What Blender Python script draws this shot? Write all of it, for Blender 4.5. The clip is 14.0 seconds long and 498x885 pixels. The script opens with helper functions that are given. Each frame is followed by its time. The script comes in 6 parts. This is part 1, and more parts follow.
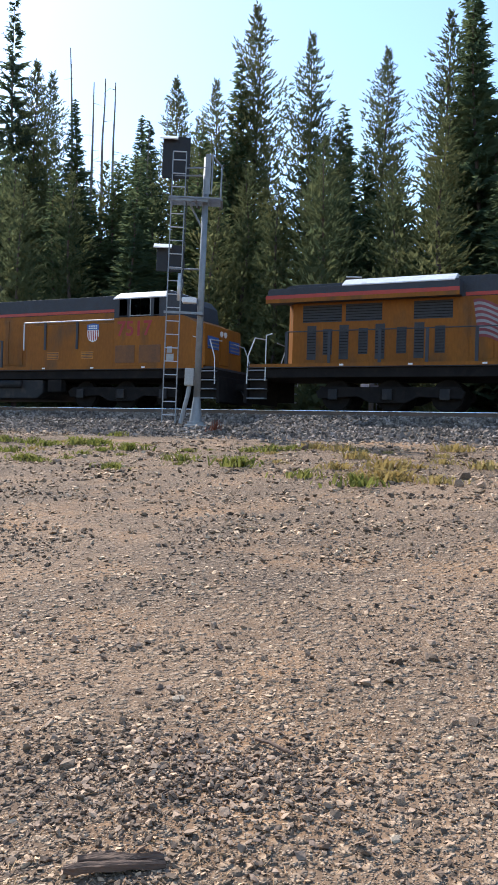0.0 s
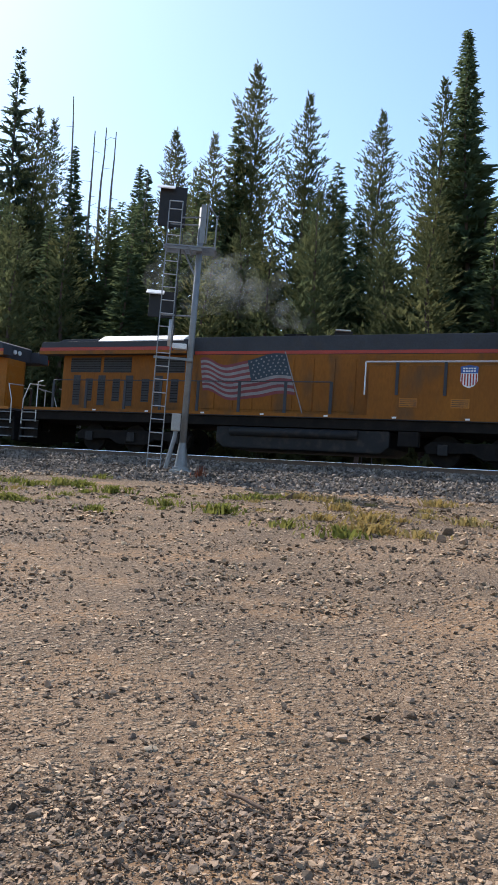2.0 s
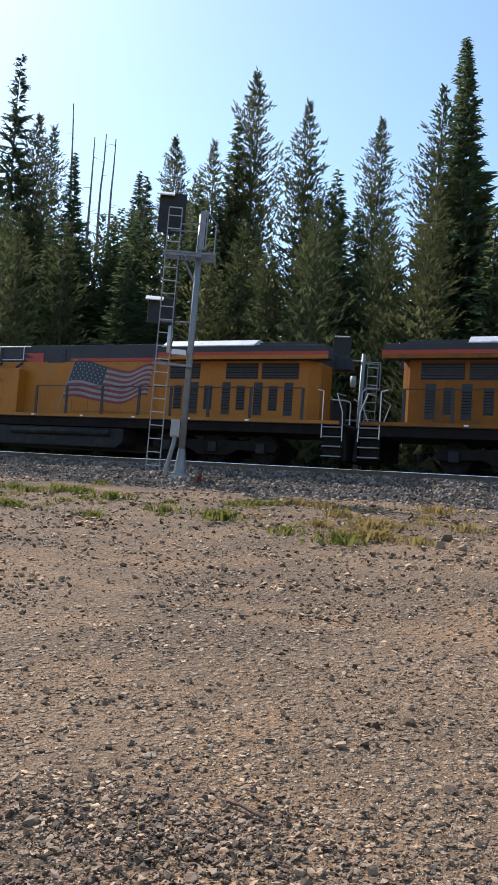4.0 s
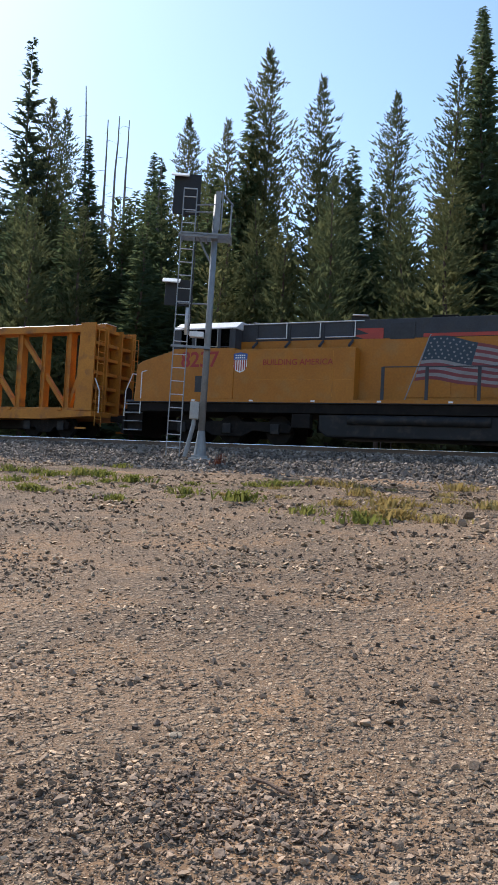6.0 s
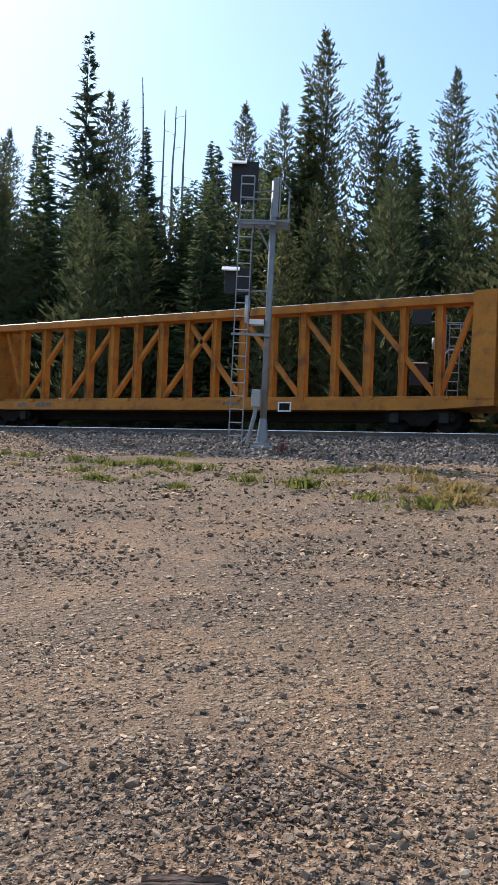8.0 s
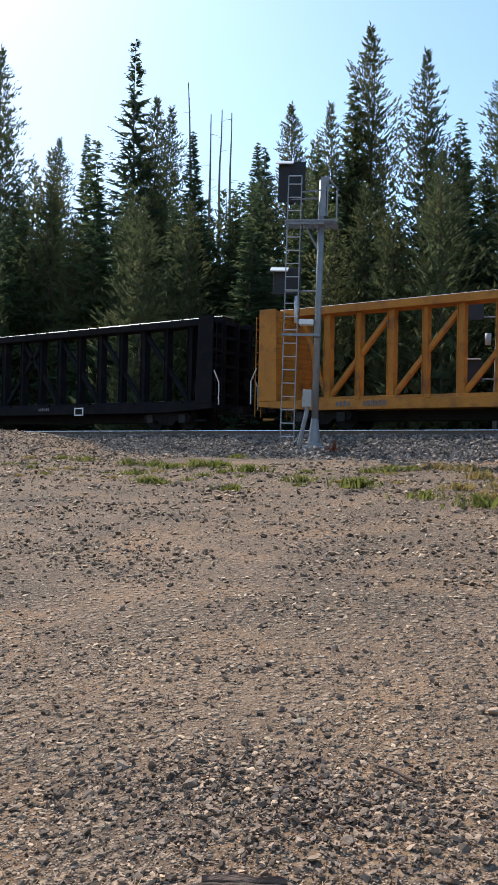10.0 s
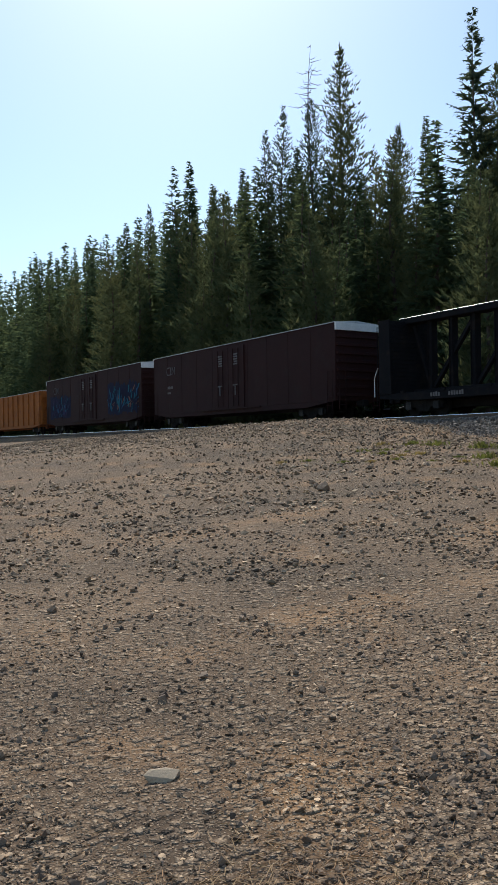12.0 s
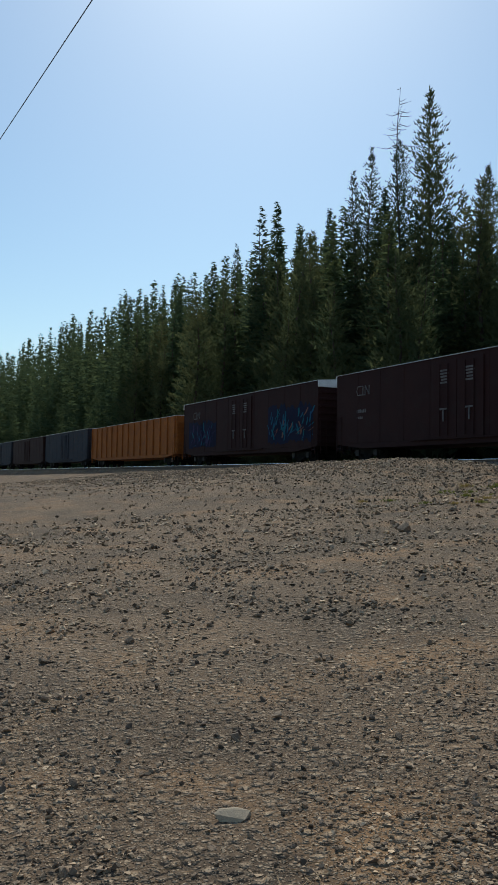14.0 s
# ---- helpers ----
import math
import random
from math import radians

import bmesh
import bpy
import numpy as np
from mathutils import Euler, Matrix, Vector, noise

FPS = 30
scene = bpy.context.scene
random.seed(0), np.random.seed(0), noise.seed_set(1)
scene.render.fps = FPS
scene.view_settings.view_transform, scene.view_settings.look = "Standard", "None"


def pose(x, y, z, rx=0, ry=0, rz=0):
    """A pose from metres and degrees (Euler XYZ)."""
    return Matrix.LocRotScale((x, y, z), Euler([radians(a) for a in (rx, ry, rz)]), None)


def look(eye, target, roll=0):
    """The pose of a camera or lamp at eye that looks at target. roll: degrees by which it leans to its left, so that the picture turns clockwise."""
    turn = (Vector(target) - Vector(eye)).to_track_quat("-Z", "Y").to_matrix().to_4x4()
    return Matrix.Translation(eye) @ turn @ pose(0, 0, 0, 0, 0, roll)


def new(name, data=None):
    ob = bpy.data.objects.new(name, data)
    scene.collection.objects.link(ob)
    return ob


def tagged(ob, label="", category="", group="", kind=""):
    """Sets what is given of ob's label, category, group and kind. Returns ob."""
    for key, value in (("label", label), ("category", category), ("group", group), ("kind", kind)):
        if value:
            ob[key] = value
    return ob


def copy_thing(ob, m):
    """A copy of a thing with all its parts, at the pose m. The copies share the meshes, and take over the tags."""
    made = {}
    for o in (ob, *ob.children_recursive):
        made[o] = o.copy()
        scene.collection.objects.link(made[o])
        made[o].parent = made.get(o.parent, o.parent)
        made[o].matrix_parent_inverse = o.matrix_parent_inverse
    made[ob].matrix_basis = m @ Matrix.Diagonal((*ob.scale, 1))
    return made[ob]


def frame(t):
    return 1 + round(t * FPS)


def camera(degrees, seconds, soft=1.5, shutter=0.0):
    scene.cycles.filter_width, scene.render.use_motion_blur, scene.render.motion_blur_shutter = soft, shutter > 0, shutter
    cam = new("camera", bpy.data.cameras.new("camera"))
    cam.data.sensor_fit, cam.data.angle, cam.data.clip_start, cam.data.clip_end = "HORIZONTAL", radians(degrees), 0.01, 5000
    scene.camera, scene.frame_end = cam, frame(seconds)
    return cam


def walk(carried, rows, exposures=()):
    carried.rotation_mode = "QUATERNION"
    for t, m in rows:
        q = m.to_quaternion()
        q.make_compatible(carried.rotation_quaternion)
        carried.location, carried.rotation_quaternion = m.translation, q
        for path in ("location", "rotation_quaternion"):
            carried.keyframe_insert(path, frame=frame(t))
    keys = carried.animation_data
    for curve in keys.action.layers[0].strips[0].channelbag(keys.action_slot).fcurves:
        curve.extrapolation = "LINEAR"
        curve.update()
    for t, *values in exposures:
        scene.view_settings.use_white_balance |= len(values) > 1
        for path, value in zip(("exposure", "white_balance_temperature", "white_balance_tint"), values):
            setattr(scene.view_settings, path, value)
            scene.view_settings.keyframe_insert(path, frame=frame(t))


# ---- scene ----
cam = camera(33.2, 14.0, soft=1.6)

# the camera is held by hand on one spot and turned to the left
walk(cam, [
    (0.0, pose(0, 0, 1.6, 89.931, -1.760, 25.663)),
    (0.5, pose(0, 0, 1.6, 90.618, -2.974, 25.340)),
    (1.0, pose(0, 0, 1.6, 92.392, -3.489, 24.858)),
    (1.5, pose(0, 0, 1.6, 93.455, -3.745, 24.866)),
    (2.0, pose(0, 0, 1.6, 93.256, -3.931, 24.582)),
    (2.5, pose(0, 0, 1.6, 94.191, -4.326, 24.206)),
    (3.0, pose(0, 0, 1.6, 94.269, -4.245, 24.367)),
    (5.3, pose(0, 0, 1.6, 92.825, -3.501, 24.673)),
    (5.5, pose(0, 0, 1.6, 93.396, -3.288, 24.930)),
    (6.0, pose(0, 0, 1.6, 92.289, -3.023, 25.913)),
    (6.5, pose(0, 0, 1.6, 92.254, -2.953, 25.993)),
    (7.0, pose(0, 0, 1.6, 91.219, -2.695, 26.542)),
    (7.5, pose(0, 0, 1.6, 90.860, -3.459, 27.892)),
    (7.7, pose(0, 0, 1.6, 91.081, -2.741, 29.162)),
    (9.8, pose(0, 0, 1.6, 91.315, -1.252, 32.608)),
    (10.0, pose(0, 0, 1.6, 91.183, -1.167, 33.785)),
    (10.5, pose(0, 0, 1.6, 90.919, -0.536, 39.769)),
    (11.0, pose(0, 0, 1.6, 90.208, -0.296, 45.758)),
    (11.5, pose(0, 0, 1.6, 89.257, 0.247, 52.600)),
    (12.0, pose(0, 0, 1.6, 90.073, 0.774, 57.497)),
    (12.5, pose(0, 0, 1.6, 91.539, -0.580, 61.125)),
    (13.0, pose(0, 0, 1.6, 91.380, -0.193, 62.319)),
    (13.5, pose(0, 0, 1.6, 92.236, -0.513, 62.839)),
    (14.0, pose(0, 0, 1.6, 92.582, -0.901, 63.000)),
], exposures=[(0.0, 0.82, 5750, 9), (1.5, 0.57, 5900, 9), (3.0, 0.44, 5980, 9), (7.5, 0.47, 5900, 10), (10.0, 0.42, 5780, 8), (11.5, 0.16, 5800, 6), (12.5, -0.42, 6150, 2), (13.0, -0.57, 6050, 1), (14.0, -0.60, 5780, -2)])

# ---- sky and sun: the sun stands over the woods, to the left of the signal ----
SUN_AZ, SUN_EL = 62.0, 44.0        # degrees left of +y, and above the horizon
world = bpy.data.worlds.new("sky")
scene.world = world
world.use_nodes = True
wn = world.node_tree.nodes
wn.clear()
sky = wn.new("ShaderNodeTexSky")
sky.sky_type = 'NISHITA'
sky.sun_disc = False
sky.sun_elevation = radians(SUN_EL)
sky.sun_rotation = radians(-SUN_AZ)
sky.altitude = 1200
sky.air_density, sky.dust_density, sky.ozone_density = 1.4, 1.8, 2.0
bgn = wn.new("ShaderNodeBackground")
bgn.inputs["Strength"].default_value = 0.145
won = wn.new("ShaderNodeOutputWorld")
world.node_tree.links.new(sky.outputs[0], bgn.inputs[0])
world.node_tree.links.new(bgn.outputs[0], won.inputs[0])
sun_way = Vector((-math.sin(radians(SUN_AZ)) * math.cos(radians(SUN_EL)), math.cos(radians(SUN_AZ)) * math.cos(radians(SUN_EL)), math.sin(radians(SUN_EL))))
sun = new("sun", bpy.data.lights.new("sun", 'SUN'))
sun.data.energy, sun.data.angle, sun.data.color = 4.5, radians(0.5), (1.0, 0.89, 0.755)
sun.matrix_world = look(sun_way * 200, (0, 0, 0))


# ---- materials ----
def mat(name, c1, c2=None, scale=3.0, rough=0.7, metal=0.0, bump=0.15, fine=40.0, c3=None, dirt=0.35, island=0.0, objrand=0.0, sheen=0.5, stretch=None):
    """A worn surface: two colours mixed by coarse noise, grain at the fine scale, patches of c3 (dirt, rust)."""
    m = bpy.data.materials.new(name)
    m.use_nodes = True
    nt, N, L = m.node_tree, m.node_tree.nodes, m.node_tree.links
    b = N["Principled BSDF"]
    c2 = c2 or tuple(v * 0.72 for v in c1)
    tc = N.new("ShaderNodeTexCoord")
    src = tc.outputs["Object"]
    if stretch:
        mp = N.new("ShaderNodeMapping")
        mp.inputs["Scale"].default_value = stretch
        L.new(src, mp.inputs["Vector"])
        src = mp.outputs["Vector"]
    n1 = N.new("ShaderNodeTexNoise")
    n1.inputs["Scale"].default_value, n1.inputs["Detail"].default_value, n1.inputs["Roughness"].default_value = scale, 6, 0.62
    n2 = N.new("ShaderNodeTexNoise")
    n2.inputs["Scale"].default_value, n2.inputs["Detail"].default_value = fine, 5
    L.new(src, n1.inputs["Vector"])
    L.new(src, n2.inputs["Vector"])
    ramp = N.new("ShaderNodeMapRange")
    ramp.inputs["From Min"].default_value, ramp.inputs["From Max"].default_value = 0.36, 0.64
    L.new(n1.outputs["Fac"], ramp.inputs["Value"])
    mix = N.new("ShaderNodeMix")
    mix.data_type = 'RGBA'
    mix.inputs["A"].default_value, mix.inputs["B"].default_value = (*c1, 1), (*c2, 1)
    L.new(ramp.outputs[0], mix.inputs["Factor"])
    out = mix.outputs["Result"]
    if c3:
        n3 = N.new("ShaderNodeTexNoise")
        n3.inputs["Scale"].default_value, n3.inputs["Detail"].default_value = scale * 2.3, 8
        L.new(src, n3.inputs["Vector"])
        r3 = N.new("ShaderNodeMapRange")
        r3.inputs["From Min"].default_value, r3.inputs["From Max"].default_value, r3.inputs["To Max"].default_value = 0.52, 0.72, dirt * 2
        L.new(n3.outputs["Fac"], r3.inputs["Value"])
        mx = N.new("ShaderNodeMix")
        mx.data_type = 'RGBA'
        L.new(r3.outputs[0], mx.inputs["Factor"])
        L.new(out, mx.inputs["A"])
        mx.inputs["B"].default_value = (*c3, 1)
        out = mx.outputs["Result"]
    g = N.new("ShaderNodeHueSaturation")
    gv = N.new("ShaderNodeMapRange")
    gv.inputs["To Min"].default_value, gv.inputs["To Max"].default_value = 0.72, 1.28
    L.new(n2.outputs["Fac"], gv.inputs["Value"])
    val = gv.outputs[0]
    for amount, node, socket in ((island, "ShaderNodeNewGeometry", "Random Per Island"), (objrand, "ShaderNodeObjectInfo", "Random")):
        if amount:
            rn = N.new(node)
            rr = N.new("ShaderNodeMapRange")
            rr.inputs["To Min"].default_value, rr.inputs["To Max"].default_value = 1 - amount, 1 + amount
            L.new(rn.outputs[socket], rr.inputs["Value"])
            mu = N.new("ShaderNodeMath")
            mu.operation = 'MULTIPLY'
            L.new(val, mu.inputs[0])
            L.new(rr.outputs[0], mu.inputs[1])
            val = mu.outputs[0]
    L.new(val, g.inputs["Value"])
    L.new(out, g.inputs["Color"])
    L.new(g.outputs[0], b.inputs["Base Color"])
    b.inputs["Roughness"].default_value, b.inputs["Metallic"].default_value = rough, metal
    b.inputs["Specular IOR Level"].default_value = sheen
    if bump:
        bp = N.new("ShaderNodeBump")
        bp.inputs["Strength"].default_value, bp.inputs["Distance"].default_value = bump, 0.02
        L.new(n2.outputs["Fac"], bp.inputs["Height"])
        L.new(bp.outputs[0], b.inputs["Normal"])
    return m


def leaf_mat(name, c1, c2, glow=0.52):
    """Needles: part of the light goes through them."""
    m = bpy.data.materials.new(name)
    m.use_nodes = True
    N, L = m.node_tree.nodes, m.node_tree.links
    N.clear()
    geo = N.new("ShaderNodeNewGeometry")
    tc = N.new("ShaderNodeTexCoord")
    oi = N.new("ShaderNodeObjectInfo")
    ns = N.new("ShaderNodeTexNoise")
    ns.inputs["Scale"].default_value, ns.inputs["Detail"].default_value = 0.45, 3
    L.new(tc.outputs["Object"], ns.inputs["Vector"])
    ad = N.new("ShaderNodeMath")
    ad.operation = 'ADD'
    mr = N.new("ShaderNodeMapRange")
    mr.inputs["From Min"].default_value, mr.inputs["From Max"].default_value = 0.35, 0.7
    L.new(ns.outputs["Fac"], mr.inputs["Value"])
    ml = N.new("ShaderNodeMath")
    ml.operation = 'MULTIPLY'
    ml.inputs[1].default_value = 0.55
    L.new(mr.outputs[0], ml.inputs[0])
    m2 = N.new("ShaderNodeMath")
    m2.operation = 'MULTIPLY_ADD'
    m2.inputs[1].default_value = 0.3
    L.new(geo.outputs["Random Per Island"], m2.inputs[0])
    L.new(ml.outputs[0], m2.inputs[2])
    L.new(m2.outputs[0], ad.inputs[0])
    m3 = N.new("ShaderNodeMath")
    m3.operation = 'MULTIPLY_ADD'
    m3.inputs[1].default_value, m3.inputs[2].default_value = 0.4, -0.15
    L.new(oi.outputs["Random"], m3.inputs[0])
    L.new(m3.outputs[0], ad.inputs[1])
    mix = N.new("ShaderNodeMix")
    mix.data_type = 'RGBA'
    mix.inputs["A"].default_value, mix.inputs["B"].default_value = (*c1, 1), (*c2, 1)
    L.new(ad.outputs[0], mix.inputs["Factor"])
    df, tr, gl = N.new("ShaderNodeBsdfDiffuse"), N.new("ShaderNodeBsdfTranslucent"), N.new("ShaderNodeMixShader")
    gl.inputs[0].default_value = glow
    L.new(mix.outputs["Result"], df.inputs["Color"])
    L.new(mix.outputs["Result"], tr.inputs["Color"])
    L.new(df.outputs[0], gl.inputs[1])
    L.new(tr.outputs[0], gl.inputs[2])
    o = N.new("ShaderNodeOutputMaterial")
    L.new(gl.outputs[0], o.inputs["Surface"])
    return m


def gravel_mat(name, earth, earth2, rust, cells, strength):
    """Trodden earth with pebbles of several sizes bedded in it."""
    m = mat(name, earth, earth2, 0.35, 0.95, bump=0, fine=22, c3=rust, dirt=0.42, sheen=0.15)
    N, L = m.node_tree.nodes, m.node_tree.links
    b = N["Principled BSDF"]
    tc = N.new("ShaderNodeTexCoord")
    col, high = b.inputs["Base Color"].links[0].from_socket, None
    for scale, amount in cells:
        vo = N.new("ShaderNodeTexVoronoi")
        vo.inputs["Scale"].default_value, vo.inputs["Randomness"].default_value = scale, 1.0
        L.new(tc.outputs["Object"], vo.inputs["Vector"])
        edge = N.new("ShaderNodeMapRange")          # the pebble's round top
        edge.inputs["From Min"].default_value, edge.inputs["From Max"].default_value = 0.55, 0.2
        L.new(vo.outputs["Distance"], edge.inputs["Value"])
        sp = N.new("ShaderNodeSeparateColor")
        L.new(vo.outputs["Color"], sp.inputs[0])
        pick = N.new("ShaderNodeMapRange")          # only some cells hold a stone
        pick.inputs["From Min"].default_value, pick.inputs["From Max"].default_value = 0.22, 0.32
        L.new(sp.outputs[0], pick.inputs["Value"])
        has = N.new("ShaderNodeMath")
        has.operation = 'MULTIPLY'
        L.new(edge.outputs[0], has.inputs[0])
        L.new(pick.outputs[0], has.inputs[1])
        tone = N.new("ShaderNodeMix")
        tone.data_type = 'RGBA'
        tone.inputs["A"].default_value, tone.inputs["B"].default_value = (0.075, 0.054, 0.042, 1), (0.52, 0.385, 0.26, 1)
        L.new(sp.outputs[1], tone.inputs["Factor"])
        fac = N.new("ShaderNodeMath")
        fac.operation = 'MULTIPLY'
        fac.inputs[1].default_value = amount
        L.new(has.outputs[0], fac.inputs[0])
        mx = N.new("ShaderNodeMix")
        mx.data_type = 'RGBA'
        L.new(fac.outputs[0], mx.inputs["Factor"])
        L.new(col, mx.inputs["A"])
        L.new(tone.outputs["Result"], mx.inputs["B"])
        col = mx.outputs["Result"]
        hh = N.new("ShaderNodeMath")
        hh.operation = 'MULTIPLY'
        hh.inputs[1].default_value = 14.0 / scale
        L.new(has.outputs[0], hh.inputs[0])
        if high:
            ad = N.new("ShaderNodeMath")
            ad.operation = 'ADD'
            L.new(high, ad.inputs[0])
            L.new(hh.outputs[0], ad.inputs[1])
            high = ad.outputs[0]
        else:
            high = hh.outputs[0]
    L.new(col, b.inputs["Base Color"])
    bp = N.new("ShaderNodeBump")
    bp.inputs["Strength"].default_value, bp.inputs["Distance"].default_value = strength, 0.03
    L.new(high, bp.inputs["Height"])
    L.new(bp.outputs[0], b.inputs["Normal"])
    return m


# dark second earth and strong pebble contrast also paint in shade between stones
M_DIRT = gravel_mat("dirt", (0.235, 0.150, 0.088), (0.088, 0.060, 0.040), (0.33, 0.186, 0.088), ((14, 0.75), (36, 0.9), (80, 0.9)), 1.0)
# bed coloured dark, so gaps between ballast stones look deeply shaded
M_BED = gravel_mat("ballast_bed", (0.05, 0.043, 0.037), (0.07, 0.06, 0.05), (0.13, 0.11, 0.09), ((11, 0.5), (19, 0.5)), 1.0)
M_STONE = mat("tan_stone", (0.225, 0.150, 0.094), (0.43, 0.298, 0.183), 1.5, 0.8, bump=0.3, fine=60, island=0.85, sheen=0.25)
M_HEAP = mat("dark_stone", (0.135, 0.093, 0.066), (0.31, 0.215, 0.14), 4, 0.8, bump=0.3, fine=60, island=0.7, sheen=0.25)
M_STONE1 = mat("loose_stone", (0.20, 0.133, 0.086), (0.33, 0.228, 0.148), 6, 0.8, bump=0.4, fine=70, objrand=0.55, sheen=0.25)
M_PALE = mat("pale_stone", (0.46, 0.35, 0.23), (0.38, 0.29, 0.2), 8, 0.85, bump=0.3, fine=70)
M_BALLAST = mat("ballast_stone", (0.135, 0.108, 0.088), (0.26, 0.208, 0.165), 1.5, 0.85, bump=0.3, fine=50, island=0.6, sheen=0.25)
M_BARK = mat("bark", (0.12, 0.08, 0.055), (0.07, 0.05, 0.04), 3, 0.95, bump=0.8, fine=18, objrand=0.25, stretch=(1, 1, 0.25))
M_DEADWOOD = mat("dead_wood", (0.22, 0.19, 0.165), (0.15, 0.13, 0.11), 3, 0.9, bump=0.6, fine=20, stretch=(1, 1, 0.2))
M_DRYBARK = mat("dry_bark", (0.16, 0.10, 0.065), (0.09, 0.055, 0.038), 9, 0.9, bump=1.0, fine=45, stretch=(0.25, 1, 1))
M_NEEDLE = leaf_mat("fir_needles", (0.065, 0.10, 0.058), (0.15, 0.17, 0.07))
M_NEEDLE2 = leaf_mat("pine_needles", (0.085, 0.115, 0.06), (0.20, 0.19, 0.08))
M_NEEDLE3 = leaf_mat("thin_needles", (0.07, 0.095, 0.06), (0.12, 0.14, 0.08))
M_WEED = leaf_mat("weed_leaf", (0.14, 0.155, 0.035), (0.27, 0.25, 0.075), 0.45)
M_DRYWEED = leaf_mat("dry_weed", (0.30, 0.21, 0.07), (0.38, 0.31, 0.13), 0.4)
M_YELLOW = mat("armour_yellow_paint", (0.385, 0.145, 0.014), (0.33, 0.122, 0.012), 0.8, 0.5, sheen=0.3, bump=0.04, fine=14, c3=(0.30, 0.17, 0.06), dirt=0.22)
M_OLDYELLOW = mat("grimy_yellow_paint", (0.262, 0.096, 0.011), (0.20, 0.072, 0.010), 0.7, 0.6, sheen=0.2, bump=0.05, fine=14, c3=(0.10, 0.055, 0.025), dirt=0.4, stretch=(1, 1, 0.35))
M_GRIME = mat("grimed_yellow", (0.17, 0.066, 0.014), (0.12, 0.05, 0.016), 3, 0.7, bump=0.1, fine=20)
M_GREY = mat("harbour_grey_paint", (0.05, 0.052, 0.06), (0.04, 0.042, 0.048), 1.2, 0.6, sheen=0.25, bump=0.05, fine=20, c3=(0.05, 0.045, 0.04), dirt=0.3)
# near-white: sun glint on roofs and top edges is put into the colour
M_ROOF = mat("roof_panel", (0.62, 0.62, 0.63), (0.54, 0.54, 0.55), 1.2, 0.35, bump=0.05, fine=20, c3=(0.15, 0.14, 0.13), dirt=0.2)
M_RED = mat("red_paint", (0.38, 0.035, 0.018), (0.30, 0.03, 0.016), 2, 0.45, bump=0.03)
M_NUMBER = mat("number_red", (0.30, 0.016, 0.014), (0.25, 0.013, 0.011), 2, 0.5, bump=0.03)
M_BLACK = mat("underframe_black", (0.012, 0.011, 0.011), (0.018, 0.016, 0.015), 2, 0.85, sheen=0.1, bump=0.3, fine=25, c3=(0.03, 0.024, 0.02), dirt=0.3)
M_TANK = mat("tank_grey", (0.022, 0.022, 0.024), (0.017, 0.017, 0.018), 1.5, 0.6, sheen=0.2, bump=0.08, c3=(0.07, 0.055, 0.045), dirt=0.3)
M_GRILLE = mat("grille_dark", (0.02, 0.02, 0.023), (0.03, 0.03, 0.034), 6, 0.6, bump=0.5, fine=60)
M_WHITE = mat("white_paint", (0.78, 0.78, 0.77), (0.68, 0.68, 0.67), 2, 0.45, bump=0.03)
M_FLAGWHITE = mat("faded_white", (0.26, 0.235, 0.23), (0.20, 0.18, 0.175), 2, 0.5, bump=0.03)
M_FLAGRED = mat("faded_red", (0.19, 0.028, 0.032), (0.15, 0.024, 0.028), 2, 0.5, bump=0.03)
M_STENCIL = mat("worn_stencil", (0.17, 0.155, 0.15), (0.08, 0.07, 0.07), 3, 0.7, bump=0.03)
M_BLUE = mat("blue_paint", (0.04, 0.10, 0.32), (0.03, 0.08, 0.27), 2, 0.45, bump=0.03)
M_NAVY = mat("navy_paint", (0.012, 0.03, 0.05), (0.01, 0.025, 0.042), 2, 0.5, bump=0.03)
M_RAIL = mat("rail_steel", (0.16, 0.10, 0.07), (0.11, 0.075, 0.055), 3, 0.7, bump=0.2)
M_RAILTOP = mat("polished_rail", (0.95, 0.95, 0.95), (0.88, 0.88, 0.88), 3, 0.22, metal=1.0, bump=0.03)
M_TIE = mat("tie_wood", (0.10, 0.075, 0.06), (0.14, 0.11, 0.09), 3, 0.95, bump=0.8, fine=30, objrand=0.3, stretch=(1, 0.2, 1))
M_GALV = mat("galvanised_steel", (0.25, 0.26, 0.27), (0.20, 0.21, 0.22), 5, 0.55, metal=0.4, bump=0.06, fine=40)
M_ALU = mat("dull_aluminium", (0.58, 0.58, 0.58), (0.5, 0.5, 0.5), 5, 0.45, metal=0.5, bump=0.05)
M_SIGBLACK = mat("signal_black", (0.012, 0.012, 0.014), (0.018, 0.018, 0.02), 4, 0.7, bump=0.05)
M_BOXGREY = mat("box_grey", (0.36, 0.36, 0.34), (0.30, 0.29, 0.28), 4, 0.6, bump=0.05)
M_CBYEL = mat("car_yellow", (0.46, 0.19, 0.026), (0.37, 0.145, 0.022), 0.9, 0.6, sheen=0.25, bump=0.08, fine=18, c3=(0.17, 0.08, 0.038), dirt=0.42)
M_CBDARK = mat("car_dark_grey", (0.009, 0.009, 0.011), (0.013, 0.012, 0.013), 0.9, 0.8, sheen=0.08, bump=0.08, fine=18, c3=(0.03, 0.022, 0.018), dirt=0.3)
M_BROWN = mat("boxcar_brown", (0.038, 0.016, 0.015), (0.030, 0.013, 0.013), 0.7, 0.75, sheen=0.12, bump=0.08, fine=18, c3=(0.035, 0.02, 0.018), dirt=0.35)
